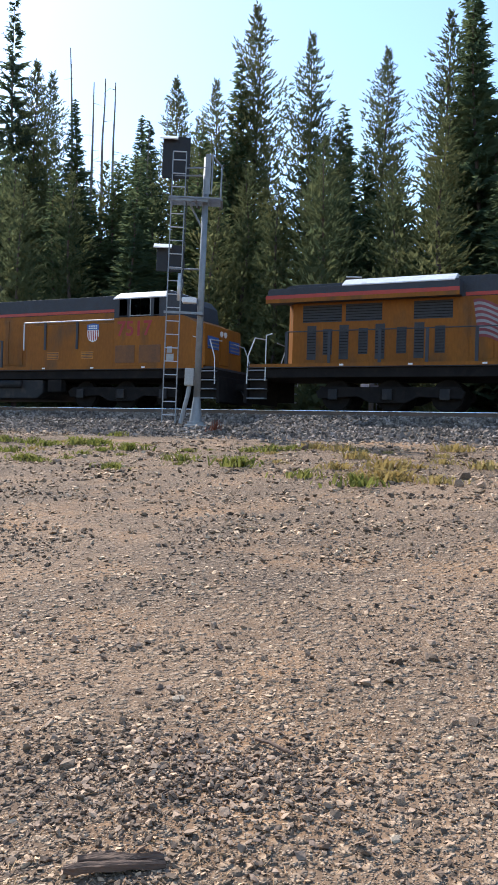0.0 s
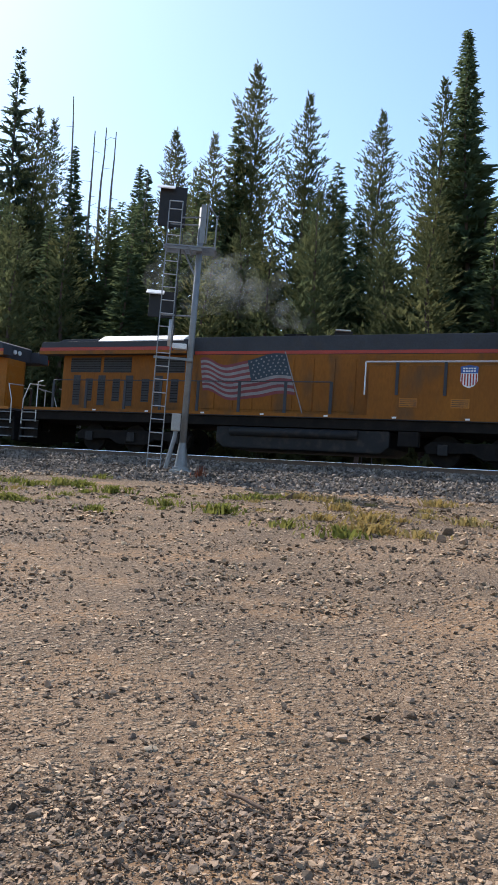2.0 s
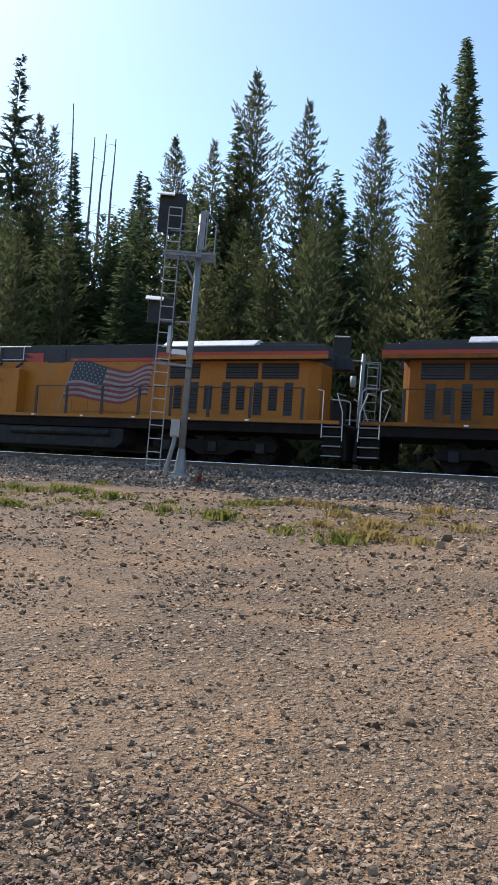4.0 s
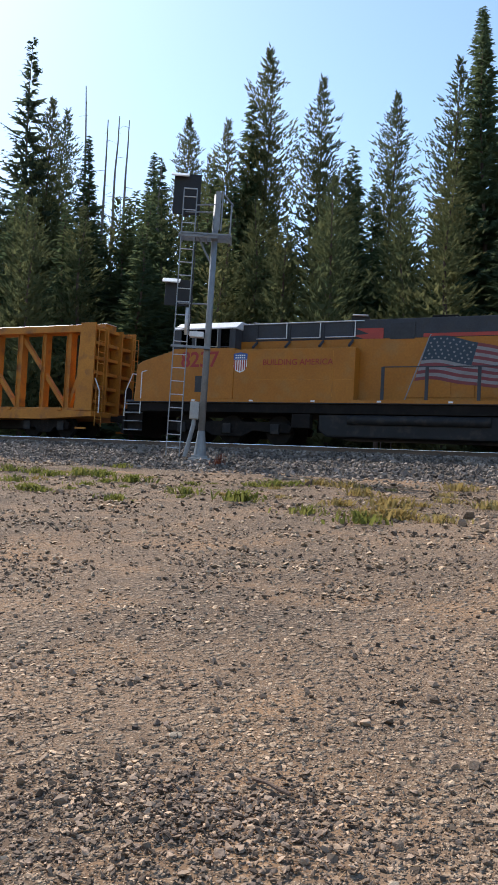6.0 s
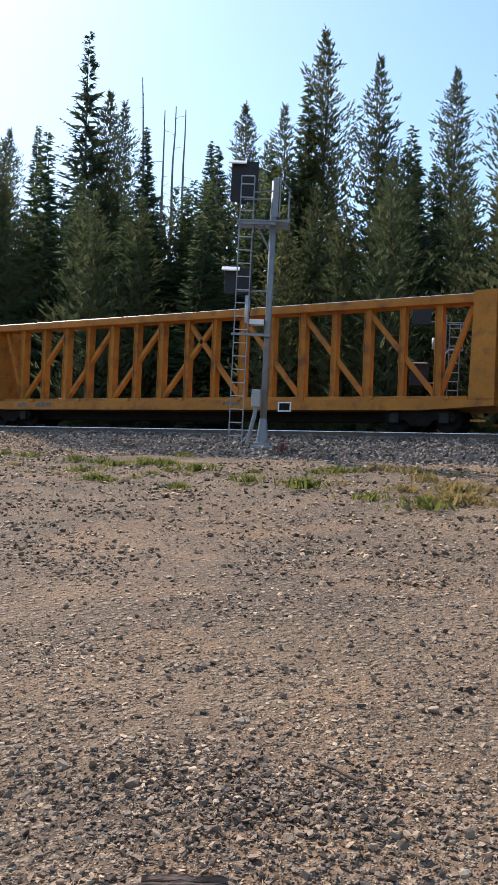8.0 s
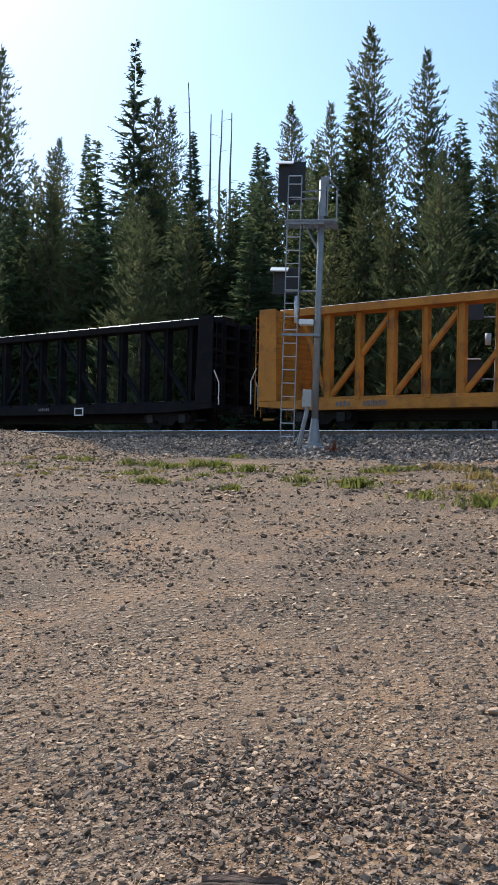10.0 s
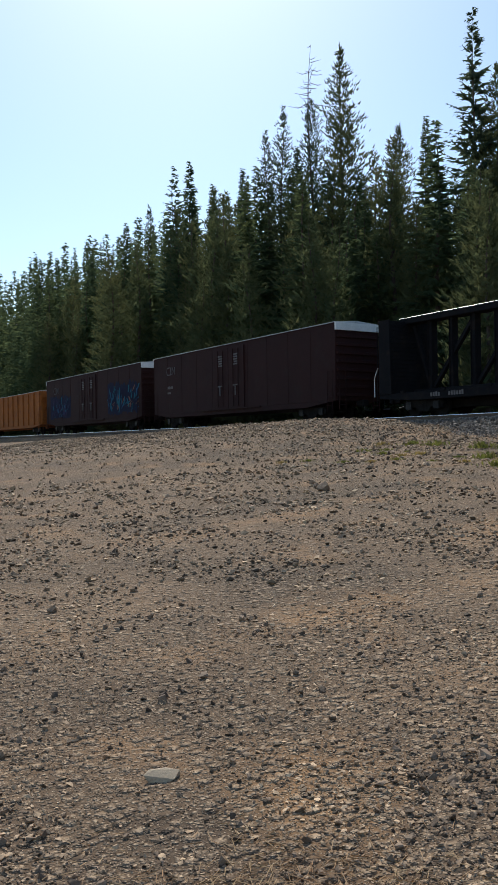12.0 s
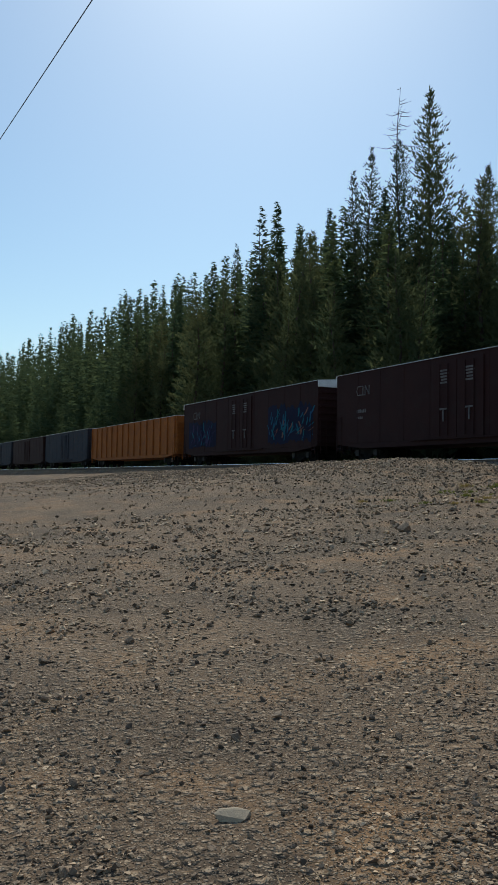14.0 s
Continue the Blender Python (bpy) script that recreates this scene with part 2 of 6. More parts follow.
M_ORANGE = mat("car_orange", (0.36, 0.12, 0.025), (0.27, 0.09, 0.022), 0.9, 0.75, sheen=0.15, bump=0.1, fine=18, c3=(0.2, 0.08, 0.04), dirt=0.4)
M_SLATE = mat("car_slate", (0.035, 0.04, 0.055), (0.03, 0.032, 0.042), 0.9, 0.75, sheen=0.12, bump=0.08, c3=(0.08, 0.05, 0.04), dirt=0.3)
M_TEAL = mat("teal_spray", (0.018, 0.15, 0.18), (0.03, 0.09, 0.19), 1.6, 0.75, sheen=0.1, bump=0.02)
M_MAUVE = mat("mauve_spray", (0.06, 0.028, 0.075), (0.025, 0.04, 0.11), 2.0, 0.75, sheen=0.1, bump=0.02)
M_PINK = mat("pink_spray", (0.22, 0.075, 0.065), (0.18, 0.13, 0.09), 2.0, 0.75, sheen=0.1, bump=0.02)
M_INDIGO = mat("indigo_spray", (0.012, 0.022, 0.05), (0.02, 0.016, 0.04), 2.0, 0.8, sheen=0.1, bump=0.02)
M_CABLE = mat("cable", (0.03, 0.03, 0.03), (0.04, 0.04, 0.04), 4, 0.7, bump=0)
M_FOREST = mat("forest_floor", (0.10, 0.075, 0.05), (0.075, 0.065, 0.04), 0.3, 0.95, bump=0.8, fine=6)
M_GLASS = bpy.data.materials.new("cab_glass")
M_GLASS.use_nodes = True
_b = M_GLASS.node_tree.nodes["Principled BSDF"]
_b.inputs["Base Color"].default_value, _b.inputs["Roughness"].default_value = (0.10, 0.12, 0.125, 1), 0.04
_b.inputs["Transmission Weight"].default_value, _b.inputs["IOR"].default_value = 1.0, 1.05


# ---- mesh helpers ----
def box(bm, x0, x1, y0, y1, z0, z1, bev=0.0, m=None):
    v = [bm.verts.new((x, y, z)) for x in (x0, x1) for y in (y0, y1) for z in (z0, z1)]
    fs = [bm.faces.new([v[i] for i in q]) for q in ((0, 1, 3, 2), (4, 6, 7, 5), (0, 4, 5, 1), (2, 3, 7, 6), (0, 2, 6, 4), (1, 5, 7, 3))]
    if m is not None:
        for w in v:
            w.co = m @ w.co
    if bev:
        es = list({e for f in fs for e in f.edges})
        bmesh.ops.bevel(bm, geom=es, offset=bev, segments=2, profile=0.6, affect='EDGES')
    return bm


def bx(*d, bev=0.0, m=None):
    return box(bmesh.new(), *d, bev=bev, m=m)


def prism(pts, y0, y1, bev=0.0):
    """An outline in x and z, made thick along y."""
    bm = bmesh.new()
    a = [bm.verts.new((x, y0, z)) for x, z in pts]
    b = [bm.verts.new((x, y1, z)) for x, z in pts]
    n = len(pts)
    bm.faces.new(a)
    bm.faces.new(b[::-1])
    for i in range(n):
        bm.faces.new((a[i], b[i], b[(i + 1) % n], a[(i + 1) % n]))
    bmesh.ops.recalc_face_normals(bm, faces=bm.faces)
    if bev:
        bmesh.ops.bevel(bm, geom=list(bm.edges), offset=bev, segments=2, profile=0.6, affect='EDGES')
    return bm


def tube(bm, p, q, r0, r1=None, n=8):
    p, q = Vector(p), Vector(q)
    r1 = r0 if r1 is None else r1
    t = (q - p).to_track_quat("Z", "Y").to_matrix()
    ring = [[bm.verts.new(c + t @ Vector((r * math.cos(k * math.tau / n), r * math.sin(k * math.tau / n), 0))) for k in range(n)] for c, r in ((p, r0), (q, r1))]
    for k in range(n):
        bm.faces.new((ring[0][k], ring[0][(k + 1) % n], ring[1][(k + 1) % n], ring[1][k]))
    bm.faces.new(ring[0][::-1])
    bm.faces.new(ring[1])
    return bm


def tubes(points, r, n=8):
    bm = bmesh.new()
    for a, b in zip(points, points[1:]):
        tube(bm, a, b, r, n=n)
    return bm


def part(name, bm, material, parent=None, label="", smooth=False):
    me = bpy.data.meshes.new(name)
    bmesh.ops.recalc_face_normals(bm, faces=bm.faces)
    bm.to_mesh(me)
    bm.free()
    if material:
        me.materials.append(material)
    if smooth:
        for f in me.polygons:
            f.use_smooth = True
    ob = new(name, me)
    if parent is not None:
        ob.parent = parent
    if label:
        tagged(ob, label)
    return ob


def raw(name, verts, faces, material, parent=None):
    me = bpy.data.meshes.new(name)
    me.from_pydata(verts, [], faces)
    me.materials.append(material)
    ob = new(name, me)
    if parent is not None:
        ob.parent = parent
    return ob


def words(text, size, material, parent, m, name="lettering", label="", thick=0.004, bold=0.0):
    cu = bpy.data.curves.new(name, 'FONT')
    cu.body, cu.size, cu.extrude, cu.align_x, cu.align_y = text, size, thick, 'CENTER', 'CENTER'
    cu.offset = bold
    tmp = bpy.data.objects.new(name, cu)
    me = bpy.data.meshes.new_from_object(tmp)
    bpy.data.objects.remove(tmp)
    me.name = name
    me.materials.clear()
    me.materials.append(material)
    ob = new(name, me)
    ob.parent = parent
    ob.matrix_basis = m
    return tagged(ob, label)


# ---- the lie of the land ----
RAIL_Z, TRACK_Y = 2.78, 28.6


def smooth(a, b, v):
    k = np.clip((v - a) / (b - a), 0, 1)
    return k * k * (3 - 2 * k)


def rim(x):
    """The height of the gravel shoulder beside the track."""
    return np.interp(x, [-400, -133, -91, -60, -48, -39, -34, -28, -24, -20, 60], [1.3, 1.70, 1.98, 2.20, 2.37, 2.61, 2.68, 2.66, 2.4, 2.05, 1.95])


def land(x, y):
    x, y = np.asarray(x, float), np.asarray(y, float)
    top = rim(x)
    left = smooth(-18, -30, x)
    lot = (1.55 * (1 - left) + (top - 0.15) * left) * np.clip(y / (21 + 2.2 * left), 0, 1) ** 1.2
    z = lot + smooth(21, 24.5, y) * (0.3 * (1 - left) + 0.15 * left)
    z = z + smooth(25.5, 27, y) * (1 - smooth(30, 31, y)) * (1.9 - z) * 0.8
    wood = 2.2 + 0.10 * np.clip(y - 40, 0, 150) - 0.3 * smooth(31, 36, y) * (1 - smooth(36, 42, y))
    wood = wood + 0.4 * np.clip(y - 46, 0, 90) * smooth(-95, -160, x)
    wood = wood + 0.5 * np.clip(y - 100, 0, 80) * smooth(-200, -420, x)
    k = smooth(30.5, 34, y)
    z = z * (1 - k) + wood * k
    z = z + 0.035 * np.sin(x * 0.9 + 1.3 * np.sin(y * 0.7)) * np.sin(y * 1.1 + 0.5) * smooth(1, 6, y) + 0.012 * np.sin(x * 3.1 + y) * np.sin(y * 3.7 - x * 0.8)
    z = z + 0.05 * np.exp(-(((x + 1.75) / 0.9) ** 2 + ((y - 3.0) / 0.7) ** 2))
    z = z + 0.16 * np.exp(-(((x + 16.4) / 0.9) ** 2 + ((y - 14.6) / 0.5) ** 2))
    return z


def ground_z(x, y):
    return float(land(x, y))


def spaced(a, b, step, reach):
    out, d = list(np.arange(a, b + 1e-6, step)), step
    lo, hi = a, b
    while lo > -reach:
        d *= 1.25
        lo -= d
        out.append(lo)
    d = step
    while hi < reach:
        d *= 1.25
        hi += d
        out.append(hi)
    return np.array(sorted(out))


gx, gy = spaced(-30, 6, 0.22, 2500), spaced(0.5, 34, 0.22, 2500)
X, Y = np.meshgrid(gx, gy)
Z = land(X, Y) * np.exp(-(np.clip(np.hypot(X, Y) - 600, 0, None) / 900) ** 2)
gv = np.stack([X, Y, Z], -1).reshape(-1, 3)
nx = len(gx)
ii = (np.arange(len(gy) - 1)[:, None] * nx + np.arange(nx - 1)[None]).ravel()
gf = np.stack([ii, ii + 1, ii + nx + 1, ii + nx], -1)
ground = raw("ground", gv.tolist(), gf.tolist(), M_DIRT)
ground.data.materials.append(M_FOREST)
cen = gv[gf].mean(1)
ground.data.polygons.foreach_set("material_index", (cen[:, 1] > 33).astype(np.int32))
ground.data.polygons.foreach_set("use_smooth", np.ones(len(gf), bool))
tagged(ground, "dusty tan gravel lot sloping up to the railway", "ground", kind="structure")

# ballast bed, rails and ties
bal = bmesh.new()
for x0, x1, foot in ((-420, -45, 24.9), (-45, 90, 20.6)):
    ring = [[bal.verts.new((x, y, z)) for y, z in ((foot, 1.2), (26.3, 2.50), (30.9, 2.50), (34.5, 1.6))] for x in (x0, x1)]
    bal.faces.new(ring[0]), bal.faces.new(ring[1][::-1])
    for k in range(4):
        bal.faces.new((ring[0][k], ring[1][k], ring[1][(k + 1) % 4], ring[0][(k + 1) % 4]))
ballast = part("ballast_bed", bal, M_BED)
ballast.data.materials.append(M_DIRT)
for f in ballast.data.polygons:
    f.material_index = int(f.center.x < -100)
tagged(ballast, "grey crushed stone ballast bank under the track", "ballast", kind="structure")
track = tagged(new("track"), "single railway track of steel rails on wooden ties", "railway track", kind="structure")
for y in (27.87, 29.33):
    bm = bx(-420, 90, y - 0.075, y + 0.075, 2.60, 2.63)
    box(bm, -420, 90, y - 0.012, y + 0.012, 2.63, 2.745)
    box(bm, -420, 90, y - 0.036, y + 0.036, 2.735, 2.776)
    rl = part("rail", bm, M_RAIL, track, "rusty steel rail")
    part("rail_head", bx(-420, 90, y - 0.039, y + 0.039, 2.742, 2.784, bev=0.018), M_RAILTOP, rl, "polished running surface")
tie_me = part("tie", bx(-0.115, 0.115, -1.3, 1.3, -0.18, 0, bev=0.012), M_TIE, track)
for k in range(170):
    o = tie_me if k == 0 else new("tie", tie_me.data)
    o.parent = track
    o.matrix_basis = pose(8 - k * 0.52, TRACK_Y, 2.598, 0, 0, random.uniform(-0.8, 0.8))


# ---- signal ----
def ladder(parent, x, y, z0, z1, wide, gap, r, material, name="ladder", along="x", rung_name="rung", stile=None):
    d = Vector((1, 0, 0)) if along == "x" else Vector((0, 1, 0))
    bm = bmesh.new()
    for s in (-0.5, 0.5):
        c = Vector((x, y, 0)) + d * wide * s
        tube(bm, c + Vector((0, 0, z0)), c + Vector((0, 0, z1)), r, n=6)
    lad = part(name, bm, stile or material, parent)
    rung = None
    z = z0 + gap * 0.6
    while z < z1:
        if rung is None:
            c = Vector((x, y, 0))
            rung = part(rung_name, tube(bmesh.new(), c - d * wide / 2, c + d * wide / 2, r * 0.9, n=6), material, lad)
            rung.location.z = z
        else:
            o = new(rung_name, rung.data)
            o.parent = lad
            o.location.z = z
        z += gap
    return lad


def signal_mast():
    th = tagged(new("signal_mast"), "tall galvanised railway signal mast with ladder and two black signal heads", "railway signal")
    bm = tube(bmesh.new(), (0, 0, 0.5), (0, 0, 8.9), 0.115, 0.10, n=16)
    part("pole", bm, M_GALV, th, smooth=True)
    bm = tube(bmesh.new(), (0, 0, 0.02), (0, 0, 0.85), 0.22, 0.12, n=16)
    box(bm, -0.27, 0.27, -0.27, 0.27, -0.06, 0.03, bev=0.01)
    part("base", bm, M_GALV, th, "flared steel base on a plate")
    part("footing", bx(-0.36, 0.36, -0.36, 0.36, -0.5, -0.06, bev=0.02), M_BOXGREY, th, "pale concrete footing")
    ladder(th, -0.89, -0.35, -0.05, 8.95, 0.44, 0.445, 0.02, M_ALU, stile=M_GALV)
    part("ladder_top_bar", tubes([(-1.11, -0.35, 8.95), (-0.67, -0.35, 8.95)], 0.022), M_ALU, th)
    for z in (3.62, 7.36):
        bm = bx(-1.2, 0.06, -0.40, -0.34, z - 0.04, z + 0.04)
        box(bm, -0.1, 0.1, -0.38, 0.1, z - 0.05, z + 0.05)
        part("ladder_bracket", bm, M_GALV, th)
    # work platform with its rails
    plat = part("platform", bx(-0.33, -0.27, -0.47, 0.55, 7.36, 7.418), M_GALV, th, "steel grating platform")
    for k in range(9):
        part("slat", bx(-1.15, 0.55, -0.45 + k * 0.115, -0.41 + k * 0.115, 7.416, 7.46), M_GALV, plat)
    for x in (-1.15, 0.55):
        part("platform_beam", bx(x - 0.03, x + 0.03, -0.47, 0.55, 7.36, 7.418), M_GALV, plat)
    bm = bmesh.new()
    for p in (((0.0, 0, 7.6), (0.0, 0, 8.9)), ((0.2, -0.3, 7.6), (0.2, -0.3, 8.95)), ((0.5, 0.45, 7.6), (0.5, 0.45, 8.75)), ((0.2, -0.3, 8.9), (0.55, 0.45, 8.72)), ((-0.7, -0.2, 8.45), (0.2, -0.3, 8.5))):
        tube(bm, *p, 0.026, n=6)
    box(bm, -0.03, 0.15, -0.34, -0.3, 7.6, 8.92)
    part("railing", bm, M_GALV, th)
    part("strut", tubes([(-0.6, 0, 7.5), (-0.05, 0, 6.5)], 0.035), M_GALV, th)
    for z0, z1, xc in ((8.2, 9.6, -1.08), (5.05, 5.95, -1.14)):
        h = part("signal_head", bx(xc - 0.42, xc + 0.50, 0.10, 0.16, z0, z1, bev=0.02), M_SIGBLACK, th, "black signal background plate")
        bm = bx(xc - 0.34, xc + 0.34, 0.16, 0.42, z0 + 0.1, z1 - 0.1, bev=0.03)
        part("lamp_case", bm, M_SIGBLACK, h)
        # white colour and tilt stand in for sun glare on the dark hood
        part("visor", bx(-0.30, 0.30, -0.30, 0.0, -0.02, 0.02, bev=0.006, m=Matrix.Translation((xc - 0.22, 0.16, z1 + 0.02)) @ pose(0, 0, 0, 32, 0, 0)), M_WHITE, h, "sloped top of the hood, white for its sun glare")
        n = 3 if z1 - z0 > 1.2 else 2
        for k in range(n):
            z = z0 + (k + 0.5) * (z1 - z0) / n
            bm = tube(bmesh.new(), (xc, 0.42, z), (xc, 0.75, z), 0.13, n=16)
            part("lamp_hood", bm, M_SIGBLACK, h, smooth=True)
        part("arm", tubes([(xc, 0.13, z0 + 0.1), (-0.05, 0, z0 + 0.1)], 0.03), M_GALV, th)
    part("cylinder", tube(bmesh.new(), (-0.72, -0.15, 4.05), (-0.72, -0.15, 4.95), 0.085, n=14), M_ALU, th, "pale upright conduit tube", smooth=True)
    part("equipment_box", bx(-0.62, -0.14, -0.28, 0.02, 3.98, 4.16, bev=0.02), M_WHITE, th, "white equipment box")
    jb = part("junction_box", bx(-0.42, -0.12, -0.34, -0.12, 1.22, 1.80, bev=0.02), M_BOXGREY, th, "grey junction box")
    part("lid", bx(-0.40, -0.14, -0.365, -0.34, 1.25, 1.77, bev=0.008), M_BOXGREY, jb)
    part("conduit", tubes([(-0.26, -0.22, 1.25), (-0.28, -0.22, 1.0), (-0.50, -0.22, -0.05)], 0.075, n=10), M_GALV, th, "slanting grey conduit")
    bm = bmesh.new()
    for k in range(40):
        z = 7.9 - k * 0.1
        tube(bm, (-0.62 + 0.02 * math.sin(k), -0.2, z), (-0.62 + 0.02 * math.sin(k + 1), -0.2, z - 0.1), 0.018, n=5)
    part("cable", bm, M_CABLE, th)
    th.matrix_basis = pose(-13.78, 24.5, 2.17, 0, 0.75, 27)
    return th


def short_signal():
    """The lower signal beyond the track, seen between and through the cars."""
    th = tagged(new("signal_mast"), "lower grey railway signal with ladder beyond the track", "railway signal")
    part("pole", tube(bmesh.new(), (0, 0, 0.3), (0, 0, 5.75), 0.10, 0.085, n=14), M_GALV, th, smooth=True)
    bm = tube(bmesh.new(), (0, 0, 0.0), (0, 0, 0.6), 0.19, 0.10, n=14)
    box(bm, -0.24, 0.24, -0.24, 0.24, -0.25, 0.02, bev=0.01)
    part("base", bm, M_GALV, th, "flared steel base on a plate")
    ladder(th, 0.42, -0.05, -0.05, 5.4, 0.42, 0.36, 0.018, M_ALU, stile=M_GALV)
    for z, q in ((5.42, 0.30), (4.35, 0.34)):
        part("safety_hoop", tubes([(0.05, -0.08, z), (0.42 + q, -0.08, z), (0.42 + q, 0.35, z), (0.05, 0.35, z)], 0.022), M_GALV, th)
    part("hoop_strap", tubes([(0.74, -0.08, 4.35), (0.72, -0.08, 5.42)], 0.02), M_GALV, th)
    part("curved_arm", tubes([(0.05, -0.1, 3.5), (0.06, -0.1, 4.15), (0.22, -0.1, 4.33), (0.66, -0.1, 4.35)], 0.03), M_ALU, th, "bent pale pipe")
    for z in (1.55, 1.98):
        part("bracket", bx(-0.06, 0.62, -0.14, -0.06, z - 0.035, z + 0.035), M_GALV, th)
    for z0, z1 in ((5.35, 6.40), (2.85, 3.75)):
        head = part("signal_head", bx(-1.30, -0.55, -0.03, 0.03, z0, z1, bev=0.02), M_SIGBLACK, th, "black signal background plate")
        part("lamp_case", bx(-1.2, -0.65, 0.03, 0.3, z0 + 0.08, z1 - 0.08, bev=0.03), M_SIGBLACK, head)
        # sun glare on this hood is likewise put in as white
        part("visor", bx(-1.25, -0.62, -0.22, 0.0, z1 - 0.01, z1 + 0.03, bev=0.006), M_WHITE, head, "hood top, white for its sun glare")
        part("arm", tubes([(-0.9, 0.1, z0 + 0.12), (0, 0.02, z0 + 0.12)], 0.035), M_GALV, th)
    part("equipment_box", bx(-0.46, -0.12, -0.16, 0.06, 1.9, 2.06, bev=0.02), M_WHITE, th, "white equipment box")
    part("equipment_can", tube(bmesh.new(), (-0.36, 0, 4.35), (-0.36, 0, 4.8), 0.12, n=12), M_BOXGREY, th, "grey drum-shaped case", smooth=True)
    th.matrix_basis = pose(-10.38, 33.0, ground_z(-10.38, 33.0) + 0.02, 0, 1.0, 16)
    return th


signal_mast()
short_signal()


# ---- the train: each vehicle has its middle at x = 0, rail top at z = 0, its front to +x ----
def wheelsets(th, xs, r):
    out = []
    bm = bmesh.new()
    for y in (-0.72, 0.72):
        s = 1 if y > 0 else -1
        tube(bm, (0, y - 0.065 * s, 0), (0, y + 0.065 * s, 0), r, n=24)
        tube(bm, (0, y + 0.065 * s, 0), (0, y + 0.10 * s, 0), 0.18, n=12)
        tube(bm, (0, y - 0.10 * s, 0), (0, y - 0.06 * s, 0), r + 0.028, n=24)
    tube(bm, (0, -0.95, 0), (0, 0.95, 0), 0.085, n=10)
    first = part("wheelset", bm, M_BLACK, th, "dark steel wheels on an axle")
    for k, x in enumerate(xs):
        o = first if k == 0 else new("wheelset", first.data)
        o.parent = th
        o.matrix_basis = pose(x, 0, r)
        tagged(o, "dark steel wheels on an axle")
        out.append((o, x, r))
    return out


def truck(th, x, axles, r, long):
    for s in (-1, 1):
        bm = prism([(x - long / 2, r + 0.12), (x - long / 2 + 0.25, r + 0.28), (x + long / 2 - 0.25, r + 0.28), (x + long / 2, r + 0.12), (x + long / 2 - 0.1, r - 0.12), (x + long * 0.2, r - 0.05), (x + long * 0.12, r - 0.26), (x - long * 0.12, r - 0.26), (x - long * 0.2, r - 0.05), (x - long / 2 + 0.1, r - 0.12)], s * 0.93, s * 1.10, bev=0.02)
        sf = part("truck_frame", bm, M_BLACK, th, "cast steel truck side frame")
        for a in axles:
            part("axle_box", bx(a - 0.17, a + 0.17, s * 1.14 - 0.04, s * 1.14 + 0.04, r - 0.16, r + 0.2, bev=0.02), M_TANK, sf)
        bm = bmesh.new()
        for dx in (-0.22, 0, 0.22):
            for k in range(4):
                tube(bm, (x + dx, s * 1.06, r - 0.2 + k * 0.1), (x + dx, s * 1.06, r - 0.15 + k * 0.1), 0.075, n=10)
        part("spring_nest", bm, M_BLACK, sf)


def coupler(th, x, s):
    bm = bx(min(x, x + s * 0.55), max(x, x + s * 0.55), -0.11, 0.11, 0.74, 0.98, bev=0.03)
    box(bm, x + s * 0.55 - 0.14, x + s * 0.55 + 0.14, -0.2, 0.16, 0.70, 1.02, bev=0.05)
    part("coupler", bm, M_BLACK, th)
    part("brake_hose", tubes([(x, 0.35, 0.8), (x + s * 0.2, 0.35, 0.55), (x + s * 0.5, 0.3, 0.5)], 0.03), M_CABLE, th)


def bars(th, x0, z0, n, w, h, s, material, y, name="stencil_mark"):
    for k in range(n):
        part(name, bx(x0 + k * w * 1.4, x0 + k * w * 1.4 + w, y - 0.004, y + 0.004, z0, z0 + h * (0.85 + 0.15 * ((k * 7) % 3) / 2)), material, th, "worn unreadable stencil mark")


